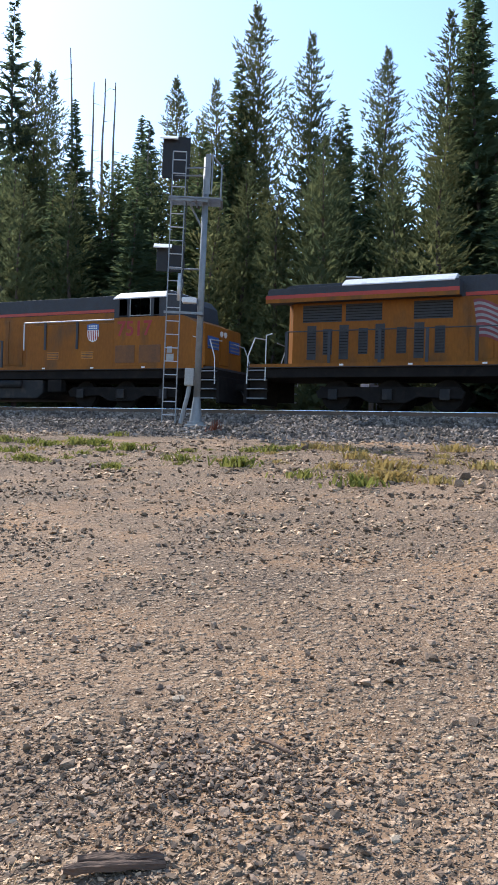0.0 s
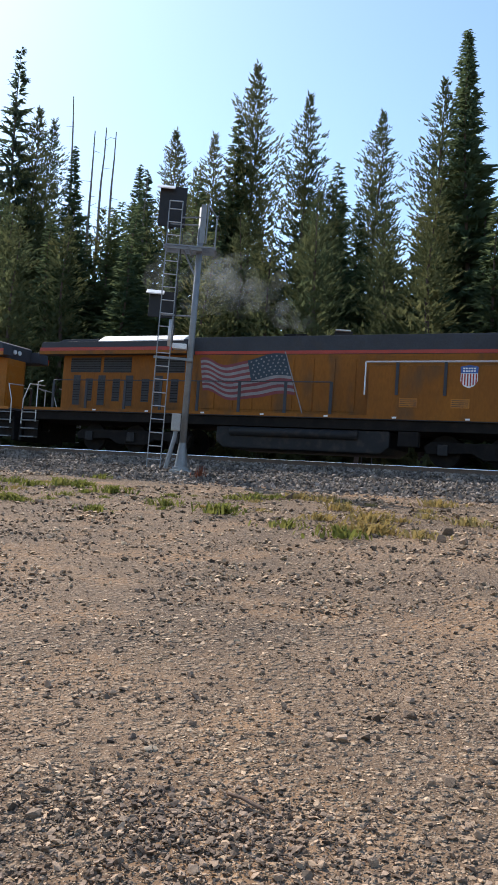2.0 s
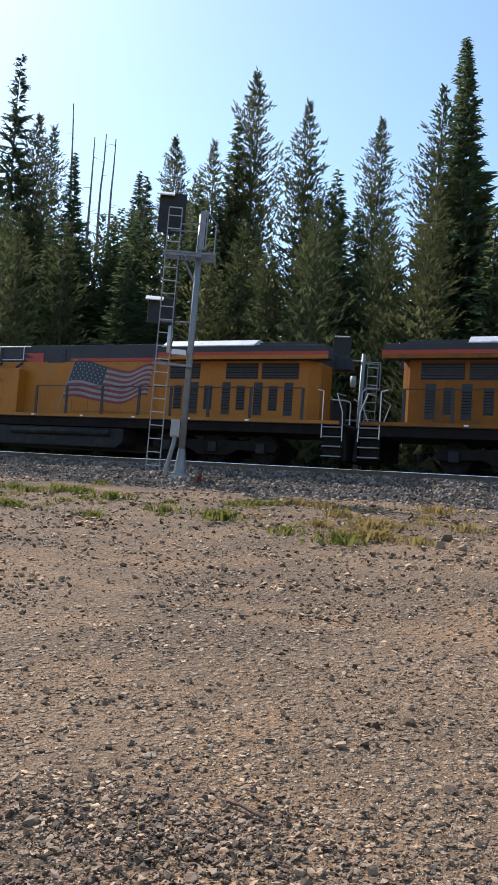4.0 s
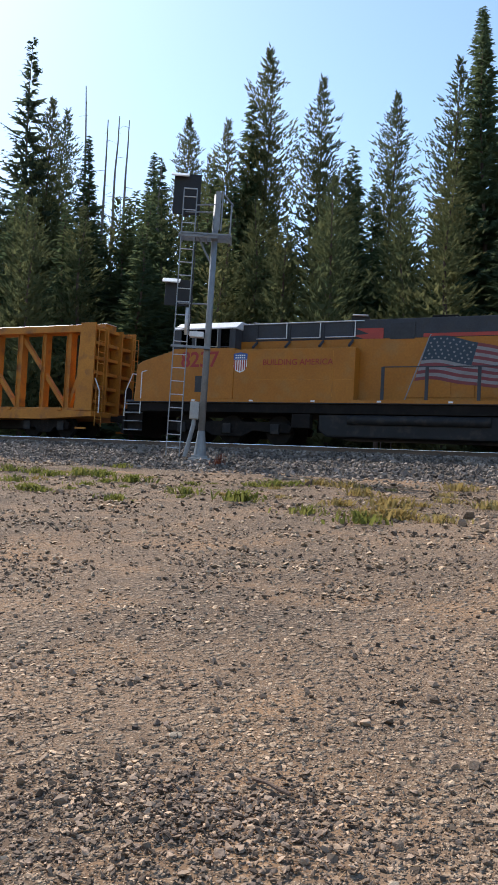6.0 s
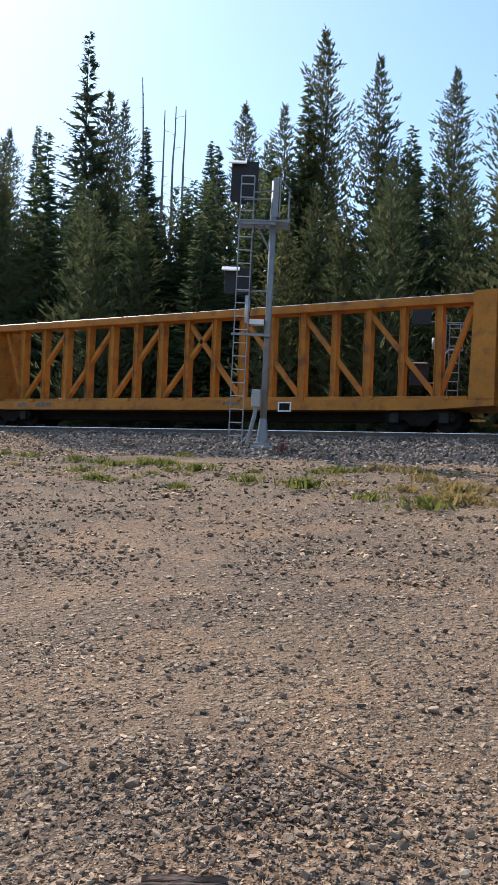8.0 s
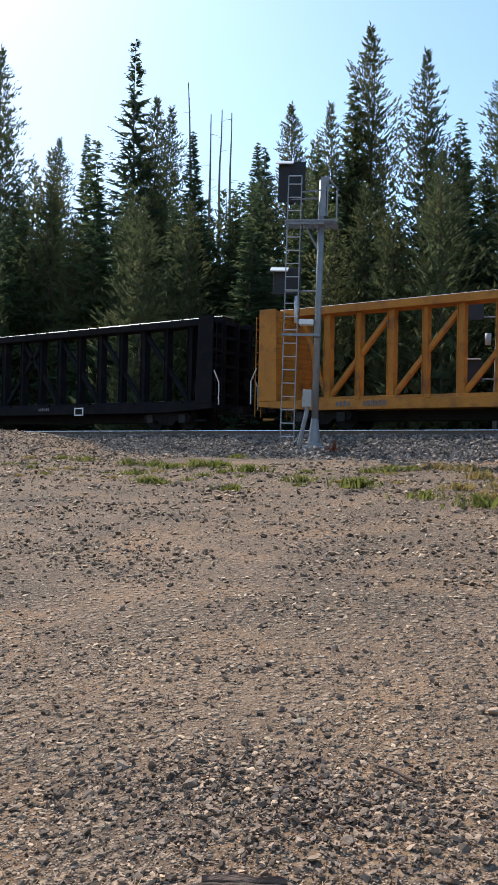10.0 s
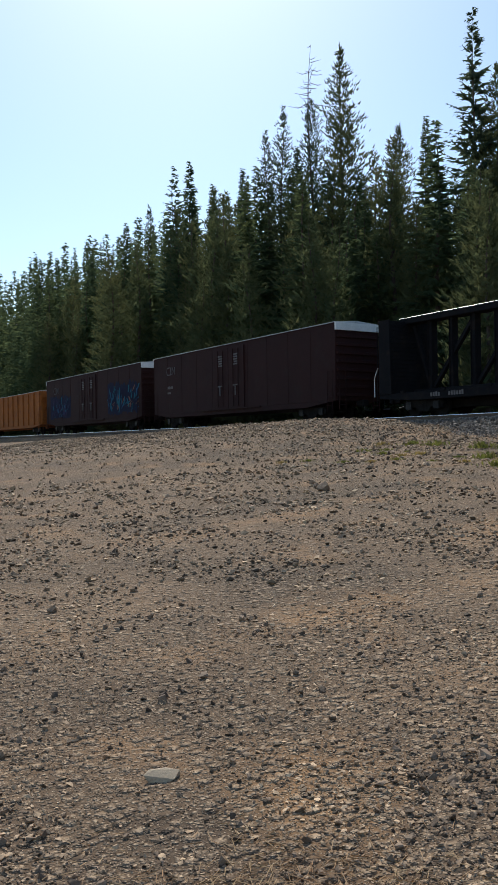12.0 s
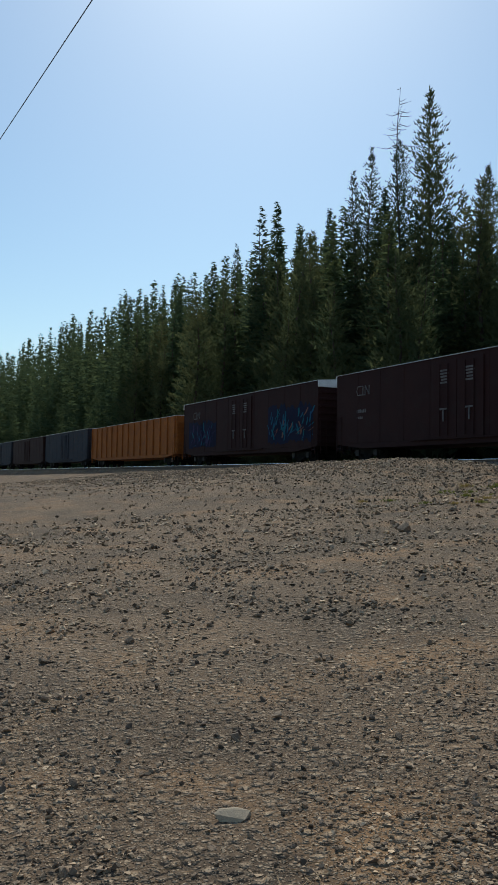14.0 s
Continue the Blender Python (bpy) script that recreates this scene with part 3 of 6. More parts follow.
def flag(th, x0, z0, long, high, y, s, flip=1):
    """The painted waving flag: seven red and six white bands, blue field with stars."""
    holder = part("flag_painting", prism([(x0 - flip * 0.32, z0 - 0.62), (x0 - flip * 0.28, z0 - 0.62), (x0 + flip * (0.34 * high + 0.02), z0 + high + 0.1), (x0 + flip * (0.34 * high - 0.03), z0 + high + 0.1)], y - 0.003, y + 0.003), M_FLAGWHITE, th, "painted waving flag on a slanting staff")

    def wave(u):
        return (0.16 * math.sin(u * 7.5 + 0.5) + 0.05 * math.sin(u * 15)) * (0.3 + u)
    blue, star = bmesh.new(), bmesh.new()
    n = 30
    for k in range(13):
        bm = bmesh.new()
        a, b = high * (1 - (k + 1) / 13), high * (1 - k / 13)
        for i in range(n):
            u0, u1 = i / n, (i + 1) / n
            c0, c1 = 1 - 0.18 * u0, 1 - 0.18 * u1
            vs = [bm.verts.new((x0 + flip * (long * u + 0.32 * zz * (1 - 0.6 * u)), y, z0 + zz * c + wave(u) - 0.1 * u)) for u, zz, c in ((u0, a, c0), (u1, a, c1), (u1, b, c1), (u0, b, c0))]
            bm.faces.new(vs)
        part("red_band" if k % 2 == 0 else "white_band", bm, M_FLAGRED if k % 2 == 0 else M_FLAGWHITE, holder)
    m = 14
    for i in range(m):
        u0, u1 = 0.43 * i / m, 0.43 * (i + 1) / m
        vs = [blue.verts.new((x0 + flip * (long * u + 0.32 * zz * (1 - 0.6 * u)), y - s * 0.004, z0 + zz * (1 - 0.18 * u) + wave(u) - 0.1 * u)) for u, zz in ((u0, high * 0.46), (u1, high * 0.46), (u1, high * 1.0), (u0, high * 1.0))]
        blue.faces.new(vs)
    for r in range(6):
        for k in range(7):
            u, zz = 0.03 + 0.057 * k + (0.02 if r % 2 else 0), high * (0.51 + 0.085 * r)
            c = Vector((x0 + flip * (long * u + 0.32 * zz * (1 - 0.6 * u)), y - s * 0.008, z0 + zz * (1 - 0.18 * u) + wave(u) - 0.1 * u))
            star.faces.new([star.verts.new(c + Vector((0.05 * q * math.cos(a), 0, 0.05 * q * math.sin(a)))) for a, q in ((j * math.tau / 10 + math.pi / 2, 1 if j % 2 == 0 else 0.45) for j in range(10))])
    part("blue_field", blue, M_NAVY, holder)
    part("stars", star, M_FLAGWHITE, holder)


def shield(th, x, z, y, s):
    """A shield: blue head over red and white uprights."""
    w, h = 0.27, 0.36
    body = prism([(x - w, z + h * 0.25), (x - w * 1.02, z - h * 0.45), (x - w * 0.6, z - h * 0.9), (x, z - h * 1.08), (x + w * 0.6, z - h * 0.9), (x + w * 1.02, z - h * 0.45), (x + w, z + h * 0.25)], y - 0.004, y + 0.004)
    b = part("shield_emblem", body, M_WHITE, th, "shield of white and red uprights with a blue head")
    bm = bmesh.new()
    for k in range(6):
        xx = x - w * 0.83 + k * w * 0.332
        zb = z - h * (0.95 - 0.28 * abs(xx - x) / w)
        box(bm, xx - 0.022, xx + 0.022, y - 0.009, y + 0.009, zb, z + h * 0.22)
    part("emblem_uprights", bm, M_RED, b)
    part("emblem_head", prism([(x - w, z + h * 0.25), (x + w, z + h * 0.25), (x + w * 1.05, z + h * 0.85), (x, z + h), (x - w * 1.05, z + h * 0.85)], y - 0.009, y + 0.009), M_BLUE, b)
    bm = bmesh.new()
    for zz in (0.38, 0.62):
        for k in range(5):
            box(bm, x - 0.2 + k * 0.085, x - 0.14 + k * 0.085, y - 0.013, y + 0.013, z + h * zz, z + h * zz + 0.05)
    part("emblem_marks", bm, M_WHITE, b)


def locomotive(kind, number, label):
    th = tagged(new("locomotive"), label, "locomotive", group="locomotives of the train")
    PAINT = M_OLDYELLOW if kind == "overhang" else M_YELLOW
    DK = 1.60                                    # deck
    # frame, deck edge and platforms
    part("frame", bx(-12.1, 11.3, -1.42, 1.42, 1.12, 1.46, bev=0.02), M_BLACK, th, "black steel underframe")
    part("deck", bx(-12.1, 11.3, -1.53, 1.53, 1.46, DK - 0.06, bev=0.01), M_GREY, th)
    for s in (-1, 1):
        part("sill_stripe", bx(-12.0, 10.9, s * 1.535 - 0.012, s * 1.535 + 0.012, 1.49, 1.60), PAINT, th, "yellow line along the deck edge")
        for k in range(8):
            part("reflector", bx(-8.6 + k * 2.4, -8.45 + k * 2.4, s * 1.552 - 0.004, s * 1.552 + 0.004, 1.51, 1.57), M_WHITE, th, "small white reflective patch")
    # fuel tank, air tanks, trucks
    part("fuel_tank", prism([(-3.2, 1.1), (-3.2, 0.55), (-2.9, 0.32), (3.0, 0.32), (3.3, 0.55), (3.3, 1.1)], -1.35, 1.35, bev=0.06), M_TANK, th, "dark grey fuel tank")
    for s in (-1, 1):
        part("air_reservoir", tube(bmesh.new(), (-2.6, s * 1.36, 0.92), (2.2, s * 1.36, 0.92), 0.17, n=16), M_TANK, th, smooth=True)
        part("gear_box", bx(3.6, 4.3, s * 1.1, s * 1.42, 0.6, 1.1, bev=0.03), M_BLACK, th)
    axles = []
    for c in (-7.0, 7.0):
        truck(th, c, (c - 1.95, c, c + 1.95), 0.53, 5.2)
        axles += [c - 1.95, c, c + 1.95]
    ws = wheelsets(th, axles, 0.53)
    coupler(th, 11.5, 1), coupler(th, -12.1, -1)
    # steps, handrails at the corners, pilots
    for e, q in ((-1, 11.75), (1, 11.0)):
        part("pilot", prism([(e * (q + 0.38), 1.2), (e * (q + 0.48), 1.2), (e * (q + 0.55), 0.25), (e * (q + 0.4), 0.2)], -1.4, 1.4, bev=0.02), M_BLACK, th, "black pilot plate")
        for s in (-1, 1):
            st = part("steps", bx(e * q - 0.35, e * q + 0.35, s * 1.25, s * 1.28, 0.35, 1.46), M_BLACK, th, "boarding steps")
            for z in (0.38, 0.72, 1.05, 1.38):
                part("tread", bx(e * q - 0.35, e * q + 0.35, s * 1.27, s * 1.54, z - 0.02, z + 0.02, bev=0.006), M_GALV, st)
            bm = tubes([(e * (q - 0.37), s * 1.52, 1.0), (e * (q - 0.37), s * 1.52, 2.62), (e * (q - 0.6), s * 1.5, 2.68)], 0.022)
            part("grab_rail", bm, M_ALU, th, "pale metal grab rail")
            part("grab_rail", tubes([(e * (q + 0.37), s * 1.5, 0.9), (e * (q + 0.34), s * 1.5, 1.9), (e * (q + 0.1), s * 1.45, 2.55), (e * (q + 0.1), s * 0.5, 2.6)], 0.022), M_ALU, th, "pale metal grab rail")
    hood_end = -10.9
    # engine hood
    hx = 6.9 if kind == "overhang" else 6.65
    bm = bmesh.new()
    plan = [(hood_end, -0.58), (hood_end + 0.32, -1.0), (hx, -1.0), (hx, 1.0), (hood_end + 0.32, 1.0), (hood_end, 0.58)]
    lo, hi = ([bm.verts.new((x, y, z)) for x, y in plan] for z in (DK - 0.06, 3.78))
    bm.faces.new(lo), bm.faces.new(hi)
    for k in range(6):
        bm.faces.new((lo[k], lo[(k + 1) % 6], hi[(k + 1) % 6], hi[k]))
    part("hood", bm, PAINT, th, "yellow engine hood")
    part("hood_roof", prism([(hood_end + 0.02, 3.775), (hood_end + 0.02, 4.38), (hood_end + 0.2, 4.46), (hx - 0.1, 4.46), (hx, 4.38), (hx, 3.775)], -0.99, 0.99, bev=0.03), M_GREY, th, "dark grey upper hood and roof")
    for s in (-1, 1):
        part("red_line", bx(-4.5, (hx - 0.1 if kind == "overhang" else -0.2), s * 1.0 - 0.008, s * 1.0 + 0.008, 3.80, 3.92), M_RED, th)
        # doors
        dn = part("hood_doors", bx(-4.4, -4.36, s * 1.0 - 0.012, s * 1.0 + 0.012, 1.8, 3.6), PAINT, th)
        for k in range(8 if kind == "overhang" else 6):
            x = -4.3 + k * 0.78
            part("door", bx(x, x + 0.74, s * 1.004 - 0.014, s * 1.004 + 0.014, 1.75, 3.62, bev=0.01), PAINT, dn)
        # overhanging radiator wings and their openings
        r0, r1 = hood_end - 0.55, -4.6
        part("radiator_wing", prism([(r0, 3.78), (r1, 3.78), (r1, 4.30), (r0 + 0.1, 4.26)], s * 0.9, s * 1.5, bev=0.02), M_GREY, th)
        part("wing_stripe", bx(r0, r1, s * 1.505 - 0.008, s * 1.505 + 0.008, 3.90, 4.03), M_RED, th, "red line along the roof edge")
        part("wing_lower", bx(r0, r1, s * 1.502 - 0.006, s * 1.502 + 0.006, 3.76, 3.90), PAINT, th)
        gaps = [(-10.2, -8.75), (-8.6, -7.3), (-6.2, -4.9)]
        for a, b in gaps:
            g = part("grille", bx(a, b, s * 1.0 - 0.012, s * 1.0 + 0.012, 3.1, 3.7), M_GRILLE, th, "dark radiator grille")
            bm = bmesh.new()
            for k in range(6):
                box(bm, a, b, s * 1.014 - 0.006, s * 1.014 + 0.006, 3.14 + k * 0.095, 3.16 + k * 0.095)
            part("slats", bm, M_BLACK, g)
        for k, x in enumerate((-9.85, -9.25, -8.65, -7.95, -7.35, -6.6, -6.0, -5.3)):
            low = k % 2 == 1
            w = part("door_window", bx(x - 0.17, x + 0.17, s * 1.0 - 0.014, s * 1.0 + 0.014, 1.95 if low else 1.78, 2.85 if low else 2.98), M_GRILLE, th, "dark louvred door")
            bm = bmesh.new()
            for z in range(9):
                box(bm, x - 0.15, x + 0.15, s * 1.018 - 0.006, s * 1.018 + 0.006, 1.99 + z * 0.1, 2.01 + z * 0.1)
            part("louvre", bm, M_BLACK, w)
            part("door_frame", bx(x - 0.22, x + 0.22, s * 1.0 - 0.006, s * 1.0 + 0.006, 1.74, 3.03), PAINT, th)
        # walkway railing
        xs = [-10.6, -9.0, -7.2, -5.6, -4.0, -2.3, -0.5, 1.2] if kind == "overhang" else [-10.6, -8.6, -6.9, -5.3, -3.9, -2.2, -0.5, 1.0]
        for x in xs:
            part("rail_post", bx(x - 0.055, x + 0.055, s * 1.50 - 0.02, s * 1.50 + 0.02, DK - 0.1, 2.72, bev=0.006), M_GREY, th)
        bm = tubes([(xs[0], s * 1.5, 2.72), (xs[-1], s * 1.5, 2.72)], 0.02)
        part("handrail", bm, M_GREY, th)
        flag(th, (-0.3 if kind == "overhang" else 0.05), 2.28, 3.75 if kind == "overhang" else 4.0, 1.5, s * 1.028, -s, -1)
    # roof furniture
    o = part("radiator_top", prism([(-1.515, 4.24), (-1.515, 4.28), (-1.10, 4.53), (1.10, 4.53), (1.515, 4.28), (1.515, 4.24)], 4.75, 8.6, bev=0.01), M_ROOF, th, "sloped radiator top, pale for its sun glint")
    o.matrix_basis = pose(0, 0, 0, 0, 0, 90)
    for x, w in ((-2.2, 0.5), (0.3, 0.3), (-9.1, 0.4)):
        part("roof_hatch", bx(x - w, x + w, -0.5, 0.5, 4.45, 4.56, bev=0.03), M_ROOF if w > 0.35 else M_GREY, th)
    part("exhaust_stack", bx(-1.2, -0.3, -0.35, 0.35, 4.45, 4.66, bev=0.03), M_BLACK, th, "black exhaust stack")
    for s in (-1, 1):
        part("rear_light", tube(bmesh.new(), (hood_end - 0.03, s * 0.15, 4.1), (hood_end + 0.02, s * 0.15, 4.1), 0.1, n=14), M_WHITE, th)
    part("rear_door", bx(hood_end - 0.02, hood_end + 0.02, -0.5, 0.5, 1.75, 3.5, bev=0.01), PAINT, th)
    # front half: cabinet, cab and nose
    cx0, cx1 = (6.85, 9.2) if kind == "overhang" else (6.65, 9.25)
    cab0 = 2.5 if kind == "overhang" else 2.0
    side_h = 3.30 if kind == "overhang" else 3.42
    part("cabinet", bx(cab0, cx0, -1.50, 1.50, DK - 0.02, side_h, bev=0.03), PAINT, th, "full-width yellow equipment cabinet")
    for s in (-1, 1):
        if kind == "overhang":
            # pale rail carries the sun highlight of the cabinet's top edge as colour
            bm = tubes([(cab0 - 0.1, s * 1.53, 2.3), (cab0 - 0.1, s * 1.53, 3.42), (cx0, s * 1.53, 3.42)], 0.03)
            part("cabinet_rail", bm, M_ALU, th, "rail, pale for the cabinet's sunlit top edge")
            for x in (cab0 + 1.0, cab0 + 2.6):
                part("rail_post", bx(x - 0.05, x + 0.05, s * 1.53 - 0.02, s * 1.53 + 0.02, 2.3, 3.42), M_GREY, th)
            for x in (3.9, 5.6):
                g = part("vent", bx(x - 0.3, x + 0.3, s * 1.502 - 0.01, s * 1.502 + 0.01, 1.9, 2.2), M_CBYEL, th)
                bm = bmesh.new()
                for k in range(4):
                    box(bm, x - 0.27, x + 0.27, s * 1.516 - 0.006, s * 1.516 + 0.006, 1.94 + k * 0.065, 1.96 + k * 0.065)
                part("slats", bm, M_GRILLE, g)
        else:
            for z in (2.3,):
                part("seam", bx(cab0 + 0.1, cx0, s * 1.503 - 0.004, s * 1.503 + 0.004, z - 0.012, z + 0.012), M_CBYEL, th)
            for x in (cab0 + 0.8,):
                part("seam", bx(x - 0.012, x + 0.012, s * 1.503 - 0.004, s * 1.503 + 0.004, 1.7, side_h - 0.1), M_CBYEL, th)
            bm = bmesh.new()
            for x in (2.3, 3.4, 4.7, 6.0):
                tube(bm, (x, s * 0.97, 3.75), (x, s * 1.35, 3.5), 0.05, n=6)
                tube(bm, (x, s * 1.02, 3.78), (x, s * 1.02, 4.42), 0.022, n=6)
            part("brackets", bm, M_GREY, th)
            part("roof_rail", tubes([(1.9, s * 1.03, 4.42), (6.6, s * 1.03, 4.42)], 0.022), M_ALU, th, "pale roof handrail")
            for a, b in ((2.2, 3.3), (3.5, 4.6), (4.8, 6.0)):
                part("roof_rail", tubes([(a, s * 1.08, 3.86), (b, s * 1.08, 3.86)], 0.022), M_ALU, th, "pale roof handrail")
            part("intake_grille", bx(0.1, 0.95, s * 1.0 - 0.02, s * 1.0 + 0.02, 3.75, 4.3), M_GRILLE, th, "dark square air intake")
            for a, b in ((2.2, 3.3), (3.5, 4.6), (4.8, 6.0)):
                part("roof_rail", tubes([(a, s * 1.08, 3.86), (a, s * 1.08, 4.42)], 0.022), M_ALU, th, "pale roof handrail")
            part("red_point", prism([(1.9, 3.78), (2.3, 3.92), (1.7, 3.95), (2.2, 4.15), (1.2, 4.15), (1.2, 3.78)], s * 1.0 - 0.012, s * 1.0 + 0.012), M_RED, th, "red zigzag of the paint scheme")
            words("BUILDING AMERICA", 0.30, M_NUMBER, th, pose(4.15, s * 1.506, 2.92, 90, 0, 0 if s < 0 else 180), label="dark red slogan lettering")
    # cab shell of posts and panels with real window openings
    W = 1.52
    front = [(cx1 + 0.72, 3.50), (10.55, 3.20), (10.88, 3.17)] if kind == "overhang" else [(cx1, 3.50), (cx1 + 0.05, 3.42), (10.62, 3.05), (10.85, 2.92)]
    part("cab_lower", prism([(cx0, DK - 0.02), (cx0, 3.50), *front, (10.95, DK - 0.02)], -W, W, bev=0.04), PAINT, th, "yellow cab side and sloped nose")
    o = part("cab_roof", prism([(-1.54, 4.20), (-1.54, 4.25), (-1.08, 4.52), (1.08, 4.52), (1.54, 4.25), (1.54, 4.20)], -cx1 - 0.02, -cx0 + 0.05, bev=0.012), M_ROOF, th, "cab roof with sloped sides, pale for sun glint")
    o.matrix_basis = pose(0, 0, 0, 0, 0, 90)
    for s in (-1, 1):
        for a, b in ((cx0, cx0 + 0.22), (cx0 + 0.62, cx0 + 0.74), (cx0 + 1.66, cx0 + 1.80), (cx1 - 0.28, cx1)):
            part("cab_post", bx(a, b, s * (W - 0.04) - 0.04, s * (W - 0.04) + 0.04, 3.48, 4.24), M_GREY, th, "dark grey cab window post")
    part("cab_rear_wall", bx(cx0, cx0 + 0.08, -W + 0.1, W - 0.1, 3.48, 4.24), M_GREY, th)
    part("cab_post", bx(cx1 - 0.1, cx1, -0.08, 0.08, 3.48, 4.24), M_GREY, th)
    for s in (-1, 1):
        for a, b in ((cx0 + 0.22, cx0 + 0.62), (cx0 + 0.74, cx0 + 1.2), (cx0 + 1.2, cx0 + 1.66), (cx0 + 1.80, cx1 - 0.28)):
            w = bx(a, b, s * (W - 0.05) - 0.006, s * (W - 0.05) + 0.006, 3.55, 4.20)
            g = part("cab_window", w, M_GLASS, th, "cab side window")
            f = bmesh.new()
            for c in (a, b):
                box(f, c - 0.014, c + 0.014, s * W - 0.012, s * W + 0.012, 3.53, 4.22)
            for z in (3.54, 4.21):
                box(f, a, b, s * W - 0.012, s * W + 0.012, z - 0.014, z + 0.014)
            part("window_frame", f, M_BOXGREY if a > cx0 + 0.7 and b < cx0 + 1.7 else M_GREY, g)
    if kind == "overhang":
        part("windscreen_hood", prism([(cx1 - 0.02, 3.45), (cx1 - 0.02, 4.46), (cx1 + 0.32, 4.40), (cx1 + 0.60, 4.10), (cx1 + 0.70, 3.45)], -W + 0.03, W - 0.03, bev=0.02), M_GREY, th, "dark grey sloped cab front")
    part("windscreen", prism([(cx1 - 0.06, 3.5), (cx1 - 0.05, 3.5), (cx1 - 0.2, 4.24), (cx1 - 0.21, 4.24)], -W + 0.15, W - 0.15), M_GLASS, th)
    part("cab_seat", bx(cx0 + 0.7, cx0 + 1.2, -1.1, -0.6, 3.3, 4.0, bev=0.05), M_BLACK, th)
    part("nose_door", bx(10.86, 10.97, -0.35, 0.35, 1.7, 2.75, bev=0.01), PAINT, th)
    for s in (-1, 1):
        part("headlight", tube(bmesh.new(), (10.7, s * 0.16, 2.92), (10.92, s * 0.16, 2.90), 0.11, n=14), M_WHITE, th)
        wing = part("nose_wing", prism([(10.93, 2.25), (10.965, 2.25), (10.945, 2.72), (10.91, 2.72)], s * 0.45, s * 1.3), M_BLUE, th, "blue wing emblem on the nose")
        for k in range(3):
            part("wing_stripe", bx(10.93, 10.972 - 0.006 * k, min(s * 0.5, s * (1.3 - 0.12 * k)), max(s * 0.5, s * (1.3 - 0.12 * k)), 2.32 + 0.13 * k, 2.37 + 0.13 * k), M_FLAGWHITE, wing)
        words(number, 0.80, M_NUMBER, th, pose((7.8 if kind == "overhang" else 8.1), s * (W + 0.002), 3.02 if kind == "overhang" else 3.04, 90, 0, 0 if s < 0 else 180), "road_number", "large red road number", bold=0.016)
        shield(th, 5.85 if kind == "overhang" else 6.4, 2.95, s * 1.506, -s)
        if kind == "overhang":
            part("notice", bx(9.28, 9.60, s * W - 0.005, s * W + 0.005, 1.78, 2.04), M_BOXGREY, th, "white notice plate")
            part("notice", bx(9.30, 9.52, s * W - 0.005, s * W + 0.005, 2.08, 2.32), M_BOXGREY, th, "white notice plate")
            for a, b in ((6.95, 7.85), (8.05, 9.02)):
                part("hatch", bx(a, b, s * W - 0.010, s * W + 0.010, 1.72, 2.40, bev=0.008), M_GRIME, th, "grime-darkened vent hatch")
        if kind != "overhang":
            part("hatch", bx(7.75, 8.25, s * W - 0.006, s * W + 0.006, 1.85, 2.45), M_GRILLE, th)
    part("horn", tubes([(cx0 - 0.6, 0.2, 4.5), (cx0 - 0.1, 0.2, 4.62)], 0.06), M_GREY, th)
    part("antenna", bx(cx0 + 0.9, cx0 + 1.2, -0.15, 0.15, 4.49, 4.57, bev=0.02), M_WHITE, th)
    return th, ws


